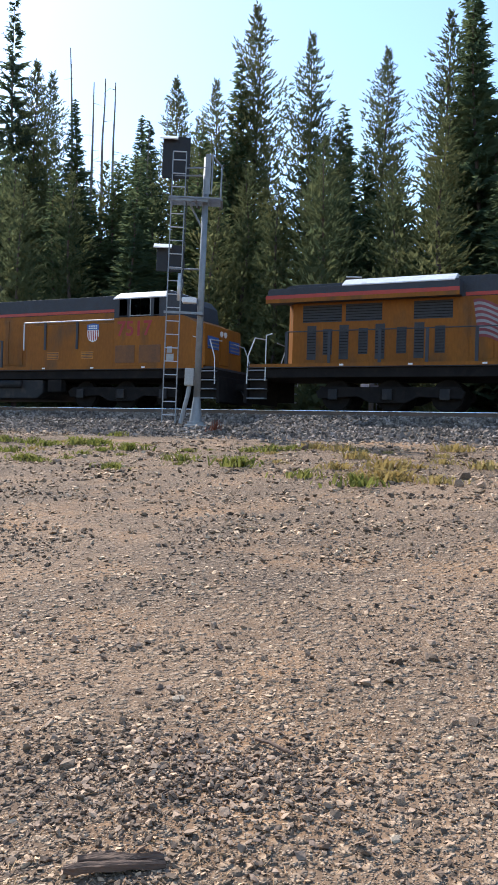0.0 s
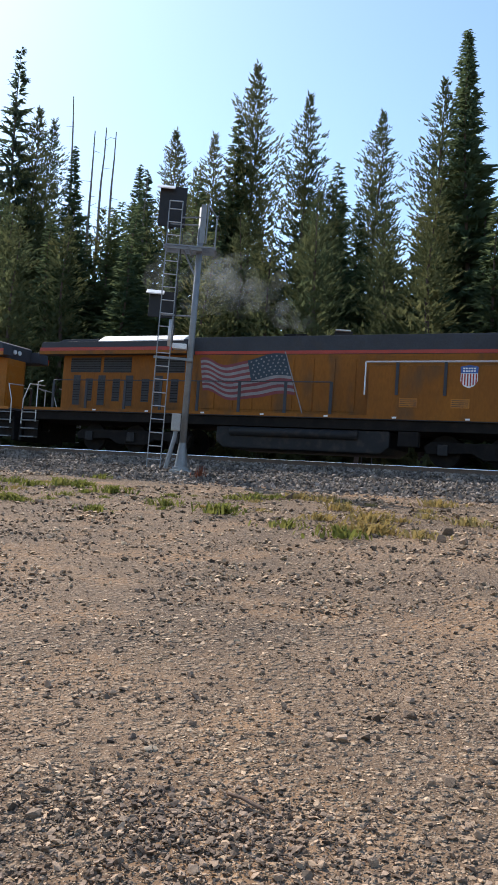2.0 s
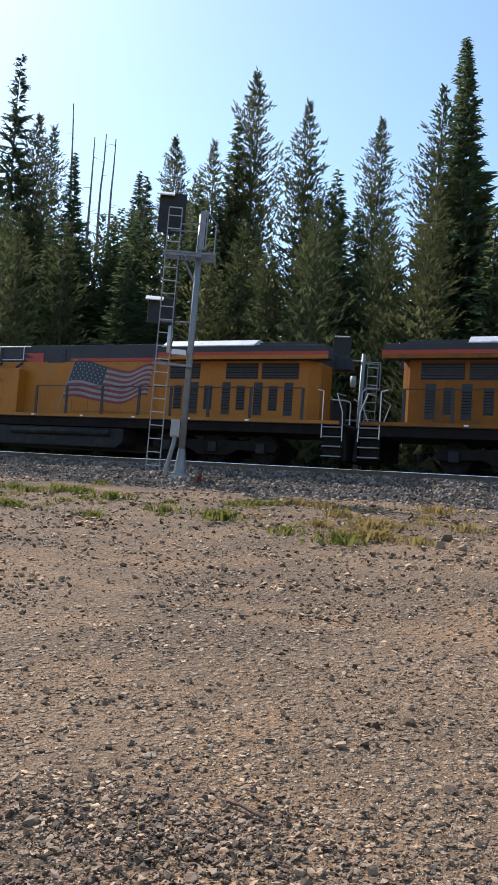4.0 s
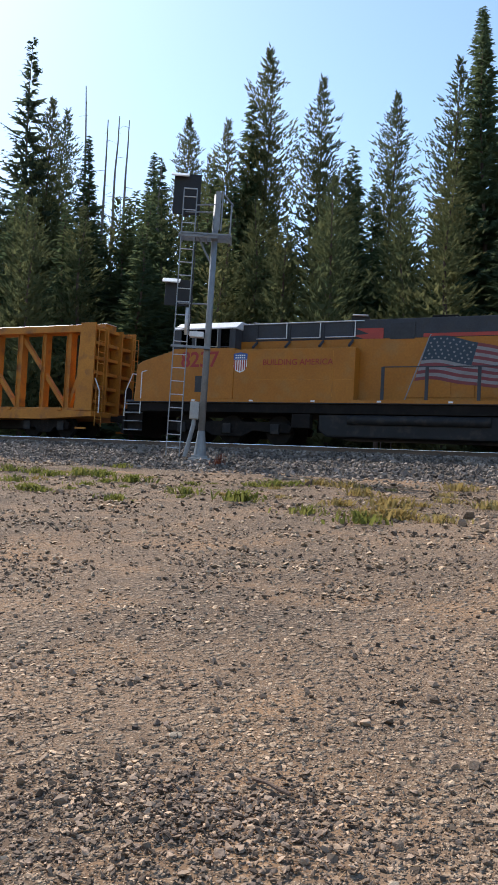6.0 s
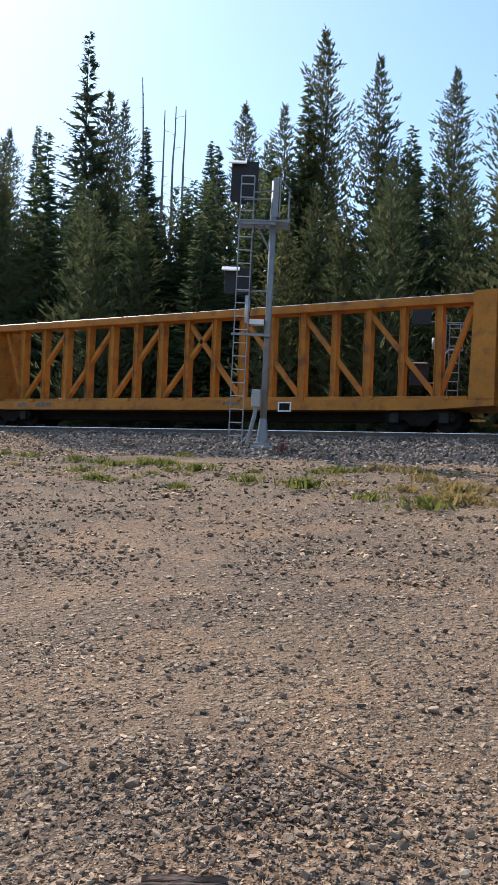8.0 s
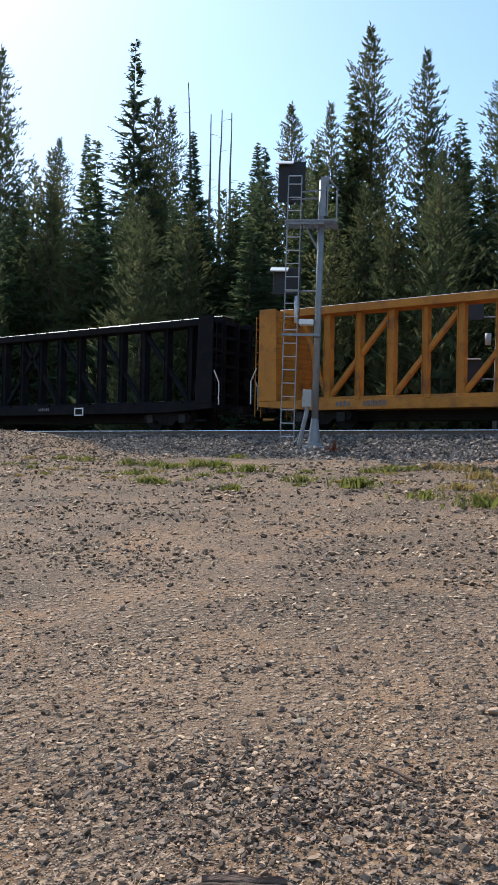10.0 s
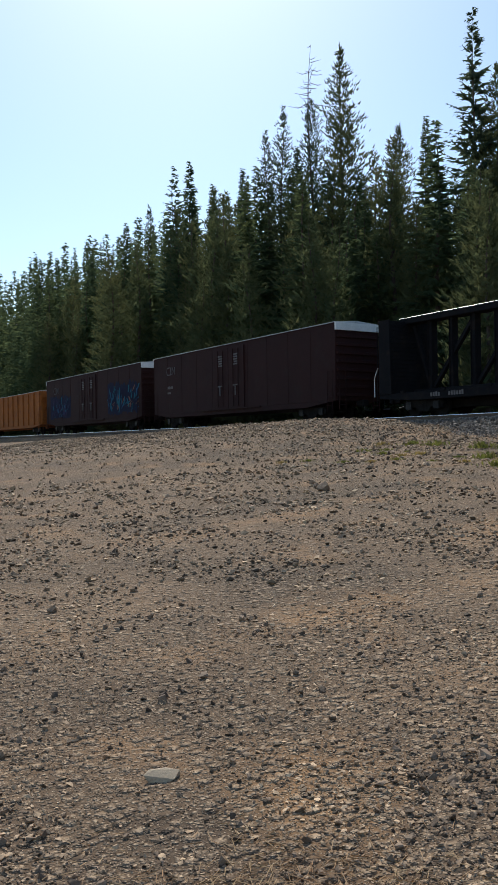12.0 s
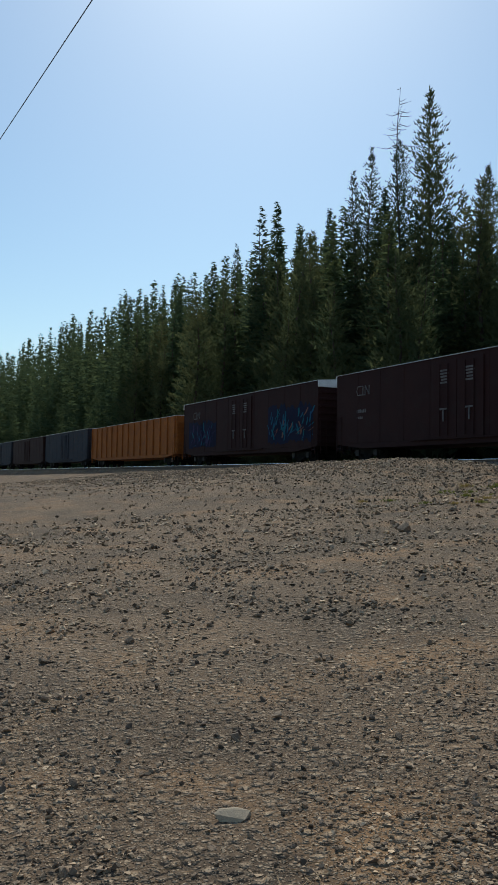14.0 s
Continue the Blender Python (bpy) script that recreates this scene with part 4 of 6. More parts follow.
def centerbeam(material, label, length, group="centre-beam flat cars"):
    th = tagged(new("centerbeam_car"), label, "freight car", group=group)
    h = length / 2
    part("deck", prism([(-h, 0.88), (-h, 1.10), (h, 1.10), (h, 0.88), (h - 2.5, 0.72), (-h + 2.5, 0.72)], -1.42, 1.42, bev=0.02), material, th, "flat deck with deep side sills")
    part("sill", bx(-h + 3.2, h - 3.2, -0.35, 0.35, 0.35, 0.8, bev=0.02), M_BLACK, th)
    part("top_chord", prism([(-h + 0.3, 4.50), (-h + 0.3, 4.80), (h - 0.3, 4.80), (h - 0.3, 4.50)], -0.38, 0.38, bev=0.02), material, th, "broad top beam")
    # near-white strip: the sun highlight along the beam top, put in as colour
    o = part("top_cap", prism([(-0.36, 4.797), (-0.33, 4.815), (0.33, 4.815), (0.36, 4.797)], -h + 0.25, h - 0.25), M_ROOF, th, "top edge of the beam, pale for sun glint")
    o.matrix_basis = pose(0, 0, 0, 0, 0, 90)
    part("bottom_chord", bx(-h + 1.2, h - 1.2, -0.3, 0.3, 1.12, 1.30, bev=0.02), material, th)
    step = 4 / 3
    xs = [(k - 7.5) * step for k in range(16)]
    for k, x in enumerate(xs):
        w = 0.13 if k % 2 == (1 if k > 7 else 0) else 0.095
        post = part("post", prism([(x - w * 1.25, 1.12), (x - w * 0.8, 4.53), (x + w * 0.8, 4.53), (x + w * 1.25, 1.12)], -0.14, 0.14, bev=0.01), material, th)
        for q in (-1, 1):
            part("post_flange", bx(x + q * w * 0.95 - 0.012, x + q * w * 0.95 + 0.012, -0.19, 0.19, 1.14, 4.50), material, post)
    # braces: two bays each, sloping away from the middle, one short brace back at each end
    braces = [(xs[k - 2], xs[k]) for k in (15, 13, 11, 9)] + [(xs[k + 2], xs[k]) for k in (0, 2, 4, 6)] + [(11.15, xs[15]), (-11.15, xs[0])]
    for p, q in braces:
        z0, z1 = 4.42, 1.2
        d = Vector((z1 - z0, 0, -(q - p))).normalized() * 0.085
        part("diagonal", prism([(p - d.x, z0 - d.z), (q - d.x, z1 - d.z), (q + d.x, z1 + d.z), (p + d.x, z0 + d.z)], -0.10, 0.10, bev=0.008), material, th)
    for e in (-1, 1):
        x0, x1 = e * (h - 0.85), e * h
        bh = part("bulkhead", bx(min(e * (h - 0.62), e * (h - 0.70)), max(e * (h - 0.62), e * (h - 0.70)), -1.40, 1.40, 1.1, 4.62), material, th, "ribbed end bulkhead")
        for k in range(17):
            part("plank", bx(min(e * (h - 0.70), e * (h - 0.735)), max(e * (h - 0.70), e * (h - 0.735)), -1.36, 1.36, 1.16 + k * 0.2, 1.34 + k * 0.2), material, bh)
        for s in (-1, 1):
            part("side_plate", prism([(x0, 1.1), (x0 + e * 0.12, 4.66), (x1, 4.66), (x1, 1.1)], s * 1.42 - 0.04, s * 1.42 + 0.04, bev=0.01), material, bh)
            part("end_post", bx(x1 - e * 0.32 - 0.28, x1 - e * 0.32 + 0.28, s * 0.5 - 0.05, s * 0.5 + 0.05, 1.1, 4.6), material, bh)
        for z in (1.5, 2.1, 2.7, 3.3, 3.9, 4.5):
            part("rib", bx(x1 - e * 0.4 - 0.22, x1 - e * 0.4 + 0.22, -1.38, 1.38, z - 0.07, z + 0.07, bev=0.02), material, bh)
        for s in (-1, 1):
            ladder(th, x1 + e * 0.16, s * 1.2, 0.5, 4.4, 0.42, 0.45, 0.02, material, "end_ladder", along="y")
            part("grab_rail", tubes([(x1 + e * 0.1, s * 1.44, 2.4), (x1 + e * 0.35, s * 1.44, 1.9), (x1 + e * 0.35, s * 1.44, 1.0)], 0.025), M_ALU, th)
            part("step", bx(e * (h - 0.5) - 0.25, e * (h - 0.5) + 0.25, s * 1.40, s * 1.46, 0.35, 0.42), material, th)
        part("brake_wheel", tube(bmesh.new(), (x1 + e * 0.18, 0.8, 2.0), (x1 + e * 0.22, 0.8, 2.0), 0.28, n=18), M_BLACK, th)
        coupler(th, e * h, e)
    for s in (-1, 1):
        y = s * 1.425
        pl = part("sign_frame", bx(4.4, 4.95, y - 0.012, y + 0.012, 0.66, 1.02), M_WHITE, th, "small white-framed plate")
        part("sign_face", bx(4.46, 4.89, y - 0.016, y + 0.016, 0.71, 0.97), M_BLACK, pl)
        bars(th, -h + 3.4, 0.84, 4, 0.11, 0.2, s, M_STENCIL, y)
        bars(th, -h + 4.5, 0.84, 6, 0.11, 0.2, s, M_STENCIL, y)
        bars(th, 2.0, 0.9, 6, 0.09, 0.14, s, M_STENCIL, y)
        for k in range(9):
            part("winch", bx(-h + 1.6 + k * (length - 3.2) / 8 - 0.1, -h + 1.6 + k * (length - 3.2) / 8 + 0.1, y - 0.06, y + 0.06, 1.08, 1.2, bev=0.01), material, th)
    ws = []
    for c in (-h + 2.6, h - 2.6):
        truck(th, c, (c - 0.88, c + 0.88), 0.46, 2.6)
    ws = wheelsets(th, [-h + 1.72, -h + 3.48, h - 3.48, h - 1.72], 0.46)
    return th, ws


def boxcar(material, label, length, top=5.2, white_end=True, mark=True, graffiti=False, ribs=0, plates=True):
    th = tagged(new("boxcar"), label, "freight car", group="boxcars of the train")
    h = length / 2
    part("body", bx(-h, h, -1.48, 1.48, 1.0, top - 0.12, bev=0.03), material, th, "riveted steel body")
    part("roof", prism([(-1.53, top - 0.13), (-1.53, top - 0.10), (0, top + 0.02), (1.53, top - 0.10), (1.53, top - 0.13)], -h - 0.02, h + 0.02), M_ROOF, th, "pale metal roof").matrix_basis = pose(0, 0, 0, 0, 0, 90)
    part("side_sill", prism([(-h, 1.0), (h, 1.0), (h - 2.6, 0.72), (-h + 2.6, 0.72)], -1.49, 1.49, bev=0.01), material, th)
    for s in (-1, 1):
        y = s * 1.48
        if ribs:
            for k in range(ribs + 1):
                x = -h + 0.3 + k * (length - 0.6) / ribs
                part("rib", bx(x - 0.07, x + 0.07, min(y, y + s * 0.12), max(y, y + s * 0.12), 1.0, top - 0.2, bev=0.015), material, th)
        else:
            for k in range(11):
                x = -h + 0.05 + k * (length - 0.1) / 10
                if abs(x) > 1.9:
                    part("panel_seam", bx(x - 0.035, x + 0.035, y - 0.012, y + 0.012, 1.02, top - 0.2), material, th)
            for x in (-0.92, 0.92):
                dr = part("plug_door", bx(x - 0.9, x + 0.9, min(y, y + s * 0.08), max(y, y + s * 0.08), 1.05, top - 0.35, bev=0.02), material, th, "sliding plug door")
                for q in (-0.3, 0.3):
                    part("lock_rod", tubes([(x + q, y + s * 0.12, 1.15), (x + q, y + s * 0.12, top - 0.5)], 0.025), material, dr)
                if plates:
                    for k in range(5):
                        q = 0.36 - 0.05 * ((k * 3) % 4)
                        part("stencil_line", bx(x - q, x + q * (0.7 + 0.3 * (k % 2)), y + s * 0.085 - 0.006, y + s * 0.085 + 0.006, 3.72 + k * 0.15, 3.81 + k * 0.15), M_STENCIL, dr, "faded white stencil line")
                    bm = bx(x - 0.26, x + 0.26, y + s * 0.13 - 0.02, y + s * 0.13 + 0.02, 2.42, 2.50)
                    box(bm, x - 0.04, x + 0.04, y + s * 0.13 - 0.02, y + s * 0.13 + 0.02, 1.85, 2.43)
                    part("door_handle", bm, M_STENCIL, dr)
            part("door_track", bx(-3.6, 3.6, min(y, y + s * 0.14), max(y, y + s * 0.14), 0.98, 1.05), material, th)
        if mark:
            # a looped line mark in white, as plain bars
            bm = bmesh.new()
            lx = -h + 2.2 if s < 0 else h - 2.2
            f = 1 if s < 0 else -1
            pts = [(0.55, 0.0), (0.0, 0.0), (-0.12, 0.25), (0.0, 0.5), (0.5, 0.5), (0.5, 0.0), (0.72, 0.0), (0.72, 0.5), (1.1, 0.0), (1.1, 0.5)]
            for (a, b), (c, d) in zip(pts, pts[1:]):
                tube(bm, (lx + f * a, y + s * 0.006, 3.75 + b), (lx + f * c, y + s * 0.006, 3.75 + d), 0.035, n=6)
            part("line_mark", bm, M_STENCIL, th, "white looped line mark")
            bars(th, lx - 0.1 if s < 0 else lx - 1.0, 2.75, 6, 0.11, 0.2, s, M_STENCIL, y + s * 0.006)
            bars(th, lx - 0.1 if s < 0 else lx - 1.0, 2.4, 4, 0.11, 0.14, s, M_STENCIL, y + s * 0.006)
        if graffiti and s < 0:
            rng = random.Random(5)
            for x0, w, z0, hh, base, cols in ((4.3, 5.9, 1.2, 2.75, M_INDIGO, (M_TEAL, M_PINK, M_TEAL, M_INDIGO)), (-9.6, 5.4, 1.3, 2.3, M_INDIGO, (M_MAUVE, M_INDIGO, M_TEAL, M_INDIGO))):
                n = 26
                edge = [(x0 + w * k / n, z0 + hh * (0.82 + 0.2 * rng.random())) for k in range(n + 1)] + [(x0 + w * k / n, z0 + hh * 0.12 * rng.random()) for k in range(n, -1, -1)]
                part("graffiti", prism(edge, y - 0.018, y - 0.014), base, th, "sprayed colour field")
                for k in range(70):                 # overlapping slanted strokes, dark outlines between them
                    a, b = x0 + w * (0.04 + 0.9 * rng.random()), z0 + hh * (0.06 + 0.6 * rng.random())
                    long, lean, wide = hh * rng.uniform(0.12, 0.4), rng.choice((-0.5, 0.15, 0.3, 0.9, 2.4)), rng.uniform(0.07, 0.2)
                    dx = long * lean / math.hypot(1, lean)
                    dz = long / math.hypot(1, lean)
                    pts = [(a, b), (a + wide, b + 0.03), (a + dx * 0.5 + wide * 1.4, b + dz * 0.5), (a + dx + wide * 0.8, b + dz), (a + dx, b + dz * 0.97), (a + dx * 0.5 + 0.05, b + dz * 0.52)]
                    yy = y - 0.020 - 0.001 * k
                    part("graffiti", prism(pts, yy - 0.0008, yy), cols[rng.choice((0, 0, 1, 2, 2, 3, 3))], th, "spray-painted letter stroke")
    for e in (-1, 1):
        x = e * h
        for k in range(8):
            z = 1.3 + k * (top - 1.9) / 7.5
            part("end_rib", bx(x - 0.02, x + e * 0.10 if e > 0 else x + 0.02, -1.4, 1.4, z - 0.08, z + 0.08, bev=0.02) if e > 0 else bx(x - 0.10, x + 0.02, -1.4, 1.4, z - 0.08, z + 0.08, bev=0.02), material, th)
        if white_end:
            part("end_band", bx(min(x - 0.005, x + e * 0.12), max(x - 0.005, x + e * 0.12), -1.5, 1.5, top - 0.52, top - 0.13), M_WHITE, th, "white warning band at the end top")
        for s in (-1, 1):
            ladder(th, x + e * 0.16, s * 1.15, 0.5, top * 0.5, 0.42, 0.45, 0.02, material, "end_ladder", along="y")
            ladder(th, x - e * 0.4, s * 1.56, 0.5, top * 0.5, 0.42, 0.45, 0.02, material, "side_ladder")
        coupler(th, x, e)
    for c in (-h + 2.6, h - 2.6):
        truck(th, c, (c - 0.88, c + 0.88), 0.46, 2.6)
    return th, wheelsets(th, [-h + 1.72, -h + 3.48, h - 3.48, h - 1.72], 0.46)


# vehicles and where their middles stand at the start, seen along the track
TRAIN = []


def add(made, x, back=False):
    TRAIN.append((*made, x, back))


add(locomotive("overhang", "7517", "yellow and grey diesel locomotive with a painted flag, coupled ahead"), 1.5)
add(locomotive("overhang", "7517", "yellow and grey diesel locomotive running cab first, painted flag"), -23.3)
add(locomotive("cowl", "8237", "yellow and grey diesel locomotive running backwards, painted flag on its hood"), -48.1, True)
add(centerbeam(M_CBYEL, "empty yellow centre-beam lumber car with truss posts", 24.6), -73.4)
add(centerbeam(M_CBDARK, "empty dark grey centre-beam lumber car", 24.3), -100.1)
add(boxcar(M_BROWN, "dark brown boxcar with a white band at its end", 21.3), -126.25)
add(boxcar(M_BROWN, "dark brown boxcar sprayed with teal and mauve graffiti", 21.5, graffiti=True), -149.8)
add(boxcar(M_ORANGE, "rusty orange freight car with upright ribs", 25.5, top=4.45, white_end=False, mark=False, ribs=14), -175.0)
add(boxcar(M_SLATE, "plain dark slate boxcar behind the orange car", 20.5, top=4.6, white_end=False, mark=False, plates=False), -199.8)
add(boxcar(M_BROWN, "dull brown boxcar far down the train", 20.5, top=4.6, white_end=False, mark=False, plates=False), -221.8)
add(boxcar(M_SLATE, "dark slate boxcar far down the train", 20.5, top=4.6, white_end=False, mark=False, plates=False), -243.8)
add(boxcar(M_BROWN, "dull brown boxcar at the far end in view", 20.5, top=4.6, white_end=False, mark=False, plates=False), -265.8)


def run(t):
    """How far the train has gone at t seconds: it slows a little at first, then holds its speed."""
    return 6.79 * t - 0.085 * max(0.0, 5.5 - t) ** 2


# ---- woods ----
def shards(rng, H, base, wide, count, size, taper=0.8):
    """The dark inside of a crown: loose sprays close to the trunk."""
    V, F = [], []
    for _ in range(count):
        u = rng.random() ** 1.3
        q = wide * (1 - u) ** taper * math.sqrt(rng.random())
        a, b = rng.random() * 6.28, rng.random() * 6.28
        x, y, z = math.cos(a) * q, math.sin(a) * q, base + (H - base) * u
        d = size * rng.uniform(0.6, 1.3) * (0.35 + 0.65 * (1 - u))
        dx, dy = math.cos(b) * d, math.sin(b) * d
        i = len(V)
        V += [(x - dx * 0.5, y - dy * 0.5, z + d * rng.uniform(-0.3, 0.3)), (x + dx * 0.5, y + dy * 0.5, z + d * rng.uniform(-0.3, 0.3)), (x - dy * 0.2, y + dx * 0.2, z + d * rng.choice((-0.7, 0.7)))]
        F.append((i, i + 1, i + 2))
    return V, F


def fronds(rng, H, base, wide, whorl, per, twigs, size, droop, taper=1.0, ragged=0.25, gaps=0.0, blade=0.10):
    """A fir's crown: whorls of drooping limbs, each feathered with thin side twigs."""
    V, F = [], []
    z = base
    while z < H - 0.12:
        u = (z - base) / (H - base)
        reach = wide * (1 - u) ** taper * (0.6 + 0.4 * min(1, u * 5 + 0.3)) + 0.10
        n = max(4, int(per * (0.65 + 0.35 * (1 - u))))
        a0 = rng.random() * 6.28
        for k in range(n):
            if rng.random() < gaps:
                continue
            a = a0 + (k + rng.uniform(-0.4, 0.4)) * 6.283 / n
            L = reach * rng.uniform(1 - ragged, 1 + ragged)
            lift = rng.uniform(-0.12, 0.12) - droop * (1 - u) + 0.35 * max(0.0, u - 0.75)
            c, s = math.cos(a), math.sin(a)
            zz = z + rng.uniform(-0.5, 0.5) * whorl
            # the limb's own blade of needles, hanging a little
            i = len(V)
            t = blade * L + 0.05
            V += [(c * L * 0.12, s * L * 0.12, zz + L * lift * 0.12 - t * 0.6), (c * L * 0.5 - s * t, s * L * 0.5 + c * t, zz + L * (lift * 0.5 + 0.05) - t * rng.uniform(0.2, 1.2)), (c * L, s * L, zz + L * (lift + 0.22)), (c * L * 0.5 + s * t, s * L * 0.5 - c * t, zz + L * (lift * 0.5 + 0.05) + t * 0.4)]
            F += [(i, i + 1, i + 2), (i, i + 2, i + 3)]
            m = max(2, int(round(twigs * (0.35 + 0.65 * L / wide))))
            for j in range(m):
                q = 0.16 + 0.84 * (j + rng.random()) / m
                for side in (-1, 1):
                    d = size * rng.uniform(0.55, 1.25) * (1.15 - 0.7 * q) * (0.4 + 0.6 * L / wide)
                    b = a + side * rng.uniform(0.35, 1.05)
                    px, py, pz = c * L * q, s * L * q, zz + L * (lift * q + 0.22 * q * q)
                    w = 0.17 * d
                    up = w * rng.choice((-1, 1))
                    i = len(V)
                    V += [(px - c * w, py - s * w, pz - up), (px + c * w, py + s * w, pz + up), (px + math.cos(b) * d, py + math.sin(b) * d, pz + d * rng.uniform(-0.55, 0.15))]
                    F.append((i, i + 1, i + 2))
        z += whorl * rng.uniform(0.75, 1.25) * (0.5 + 0.5 * (1 - u))
    return V, F


def fingers(rng, H, base, wide, whorl, per, twigs, size, droop, taper=0.5, ragged=0.4, gaps=0.0):
    """A pine's crown: upswept limbs that carry bottle-brush shoots, thickest at the limb ends."""
    V, F = [], []
    z = base
    while z < H - 0.25:
        u = (z - base) / (H - base)
        reach = wide * (1 - u) ** taper * (0.7 + 0.3 * min(1, u * 4)) * min(1, 0.2 + 6.0 * (1 - u)) + 0.05
        n = max(3, int(per * (0.7 + 0.3 * (1 - u))))
        a0 = rng.random() * 6.28
        for k in range(n):
            if rng.random() < gaps:
                continue
            a = a0 + (k + rng.uniform(-0.4, 0.4)) * 6.283 / n
            L = reach * rng.uniform(1 - ragged, 1 + ragged * 0.7) * (1 + 0.8 * noise.noise(Vector((math.cos(a) * 1.1 + wide * 9, math.sin(a) * 1.1, z * 0.5))))
            c, s = math.cos(a), math.sin(a)
            zz = z + rng.uniform(-0.5, 0.5) * whorl
            m = max(2, int(round(twigs * (0.16 + 0.9 * L / wide))))
            for j in range(m):
                q = 0.12 + 0.88 * ((j + rng.random()) / m) ** 0.75
                side = rng.uniform(-1, 1) * 0.32 * L * q
                px, py = c * L * q - s * side, s * L * q + c * side
                pz = zz + L * (0.45 * q * q - droop * q - 0.05) + rng.uniform(-0.15, 0.15)
                d = size * rng.uniform(0.6, 1.3) * (0.55 + 0.45 * (1 - u))
                b = a + rng.uniform(-0.9, 0.9)
                out = rng.uniform(0.35, 1.0)
                D = Vector((math.cos(b) * out, math.sin(b) * out, rng.uniform(0.35, 1.0))).normalized() * d
                A = Vector((-math.sin(b), math.cos(b), 0)) * d * 0.16
                B = D.cross(A).normalized() * d * 0.16
                P = Vector((px, py, pz))
                for w in (A, B):
                    i = len(V)
                    V += [(P - w)[:], (P + w)[:], (P + D)[:]]
                    F.append((i, i + 1, i + 2))
        z += whorl * rng.uniform(0.75, 1.25) * (0.5 + 0.5 * (1 - u))
    return V, F


def conifer(seed, H, base, wide, whorl, per, twigs, size, droop, material, label, shape=fronds, thick=0.22, dead=0, inside=260, bare=0.0, **kw):
    rng = random.Random(seed)
    th = tagged(new("conifer_tree"), label, "tree", group="conifers beyond the track")
    bm = bmesh.new()
    bend = [(0.25 * math.sin(k * 0.9 + seed) * k / 10, 0.2 * math.cos(k * 0.7 + seed) * k / 10, H * 0.99 * k / 10) for k in range(11)]
    for k in range(10):
        tube(bm, bend[k], bend[k + 1], thick * (1 - k / 10.4), thick * (1 - (k + 1) / 10.4), n=7)
    part("trunk", bm, M_BARK, th)
    top = H * (1 - bare)
    if dead or bare:
        bm = bmesh.new()
        for k in range(dead + (26 if bare else 0)):
            z = rng.uniform(1.5, base + 2) if k < dead else rng.uniform(top - 1.5, H * 0.99)
            a = rng.random() * 6.28
            L = rng.uniform(0.5, 1.7) * (1 if k < dead else 0.25 + 0.9 * (H - z) / (H - top + 0.1))
            mid = (math.cos(a) * L * 0.6, math.sin(a) * L * 0.6, z - 0.12 * L)
            tube(bm, (0, 0, z), mid, 0.03, 0.02, n=4)
            tube(bm, mid, (math.cos(a + 0.2) * L, math.sin(a + 0.2) * L, z + rng.uniform(-0.2, 0.15) * L), 0.02, 0.008, n=4)
        part("deadwood", bm, M_DEADWOOD, th)
    V, F = shape(rng, top, base, wide, whorl, per, twigs, size, droop, **kw)
    if inside:
        V2, F2 = shards(rng, top * 0.86, base, wide * 0.62, inside, wide * 0.34, kw.get("taper", 1.0))
        F += [tuple(i + len(V) for i in f) for f in F2]
        V += V2
    raw("crown", V, F, material, th)
    return th


def snag(seed, H, curve, label):
    rng = random.Random(seed)
    th = tagged(new("dead_tree"), label, "dead tree", group="bare dead trees")
    bm = bmesh.new()
    p = [Vector((curve * math.sin(k / 12 * 3.0) + rng.uniform(-0.06, 0.06), 0, H * k / 12)) for k in range(13)]
    for k in range(12):
        tube(bm, p[k], p[k + 1], 0.25 * (1 - k / 14), 0.25 * (1 - (k + 1) / 14), n=6)
    part("trunk", bm, M_DEADWOOD, th)
    bm = bmesh.new()
    for k in range(26):
        z = rng.uniform(0.35, 0.98) * H
        a, L = rng.random() * 6.28, rng.uniform(0.2, 1.1)
        b = p[min(12, int(z / H * 12))]
        tube(bm, (b.x, 0, z), (b.x + math.cos(a) * L, math.sin(a) * L, z + rng.uniform(-0.3, 0.3) * L), 0.025, 0.006, n=4)
    part("deadwood", bm, M_DEADWOOD, th)
    return th


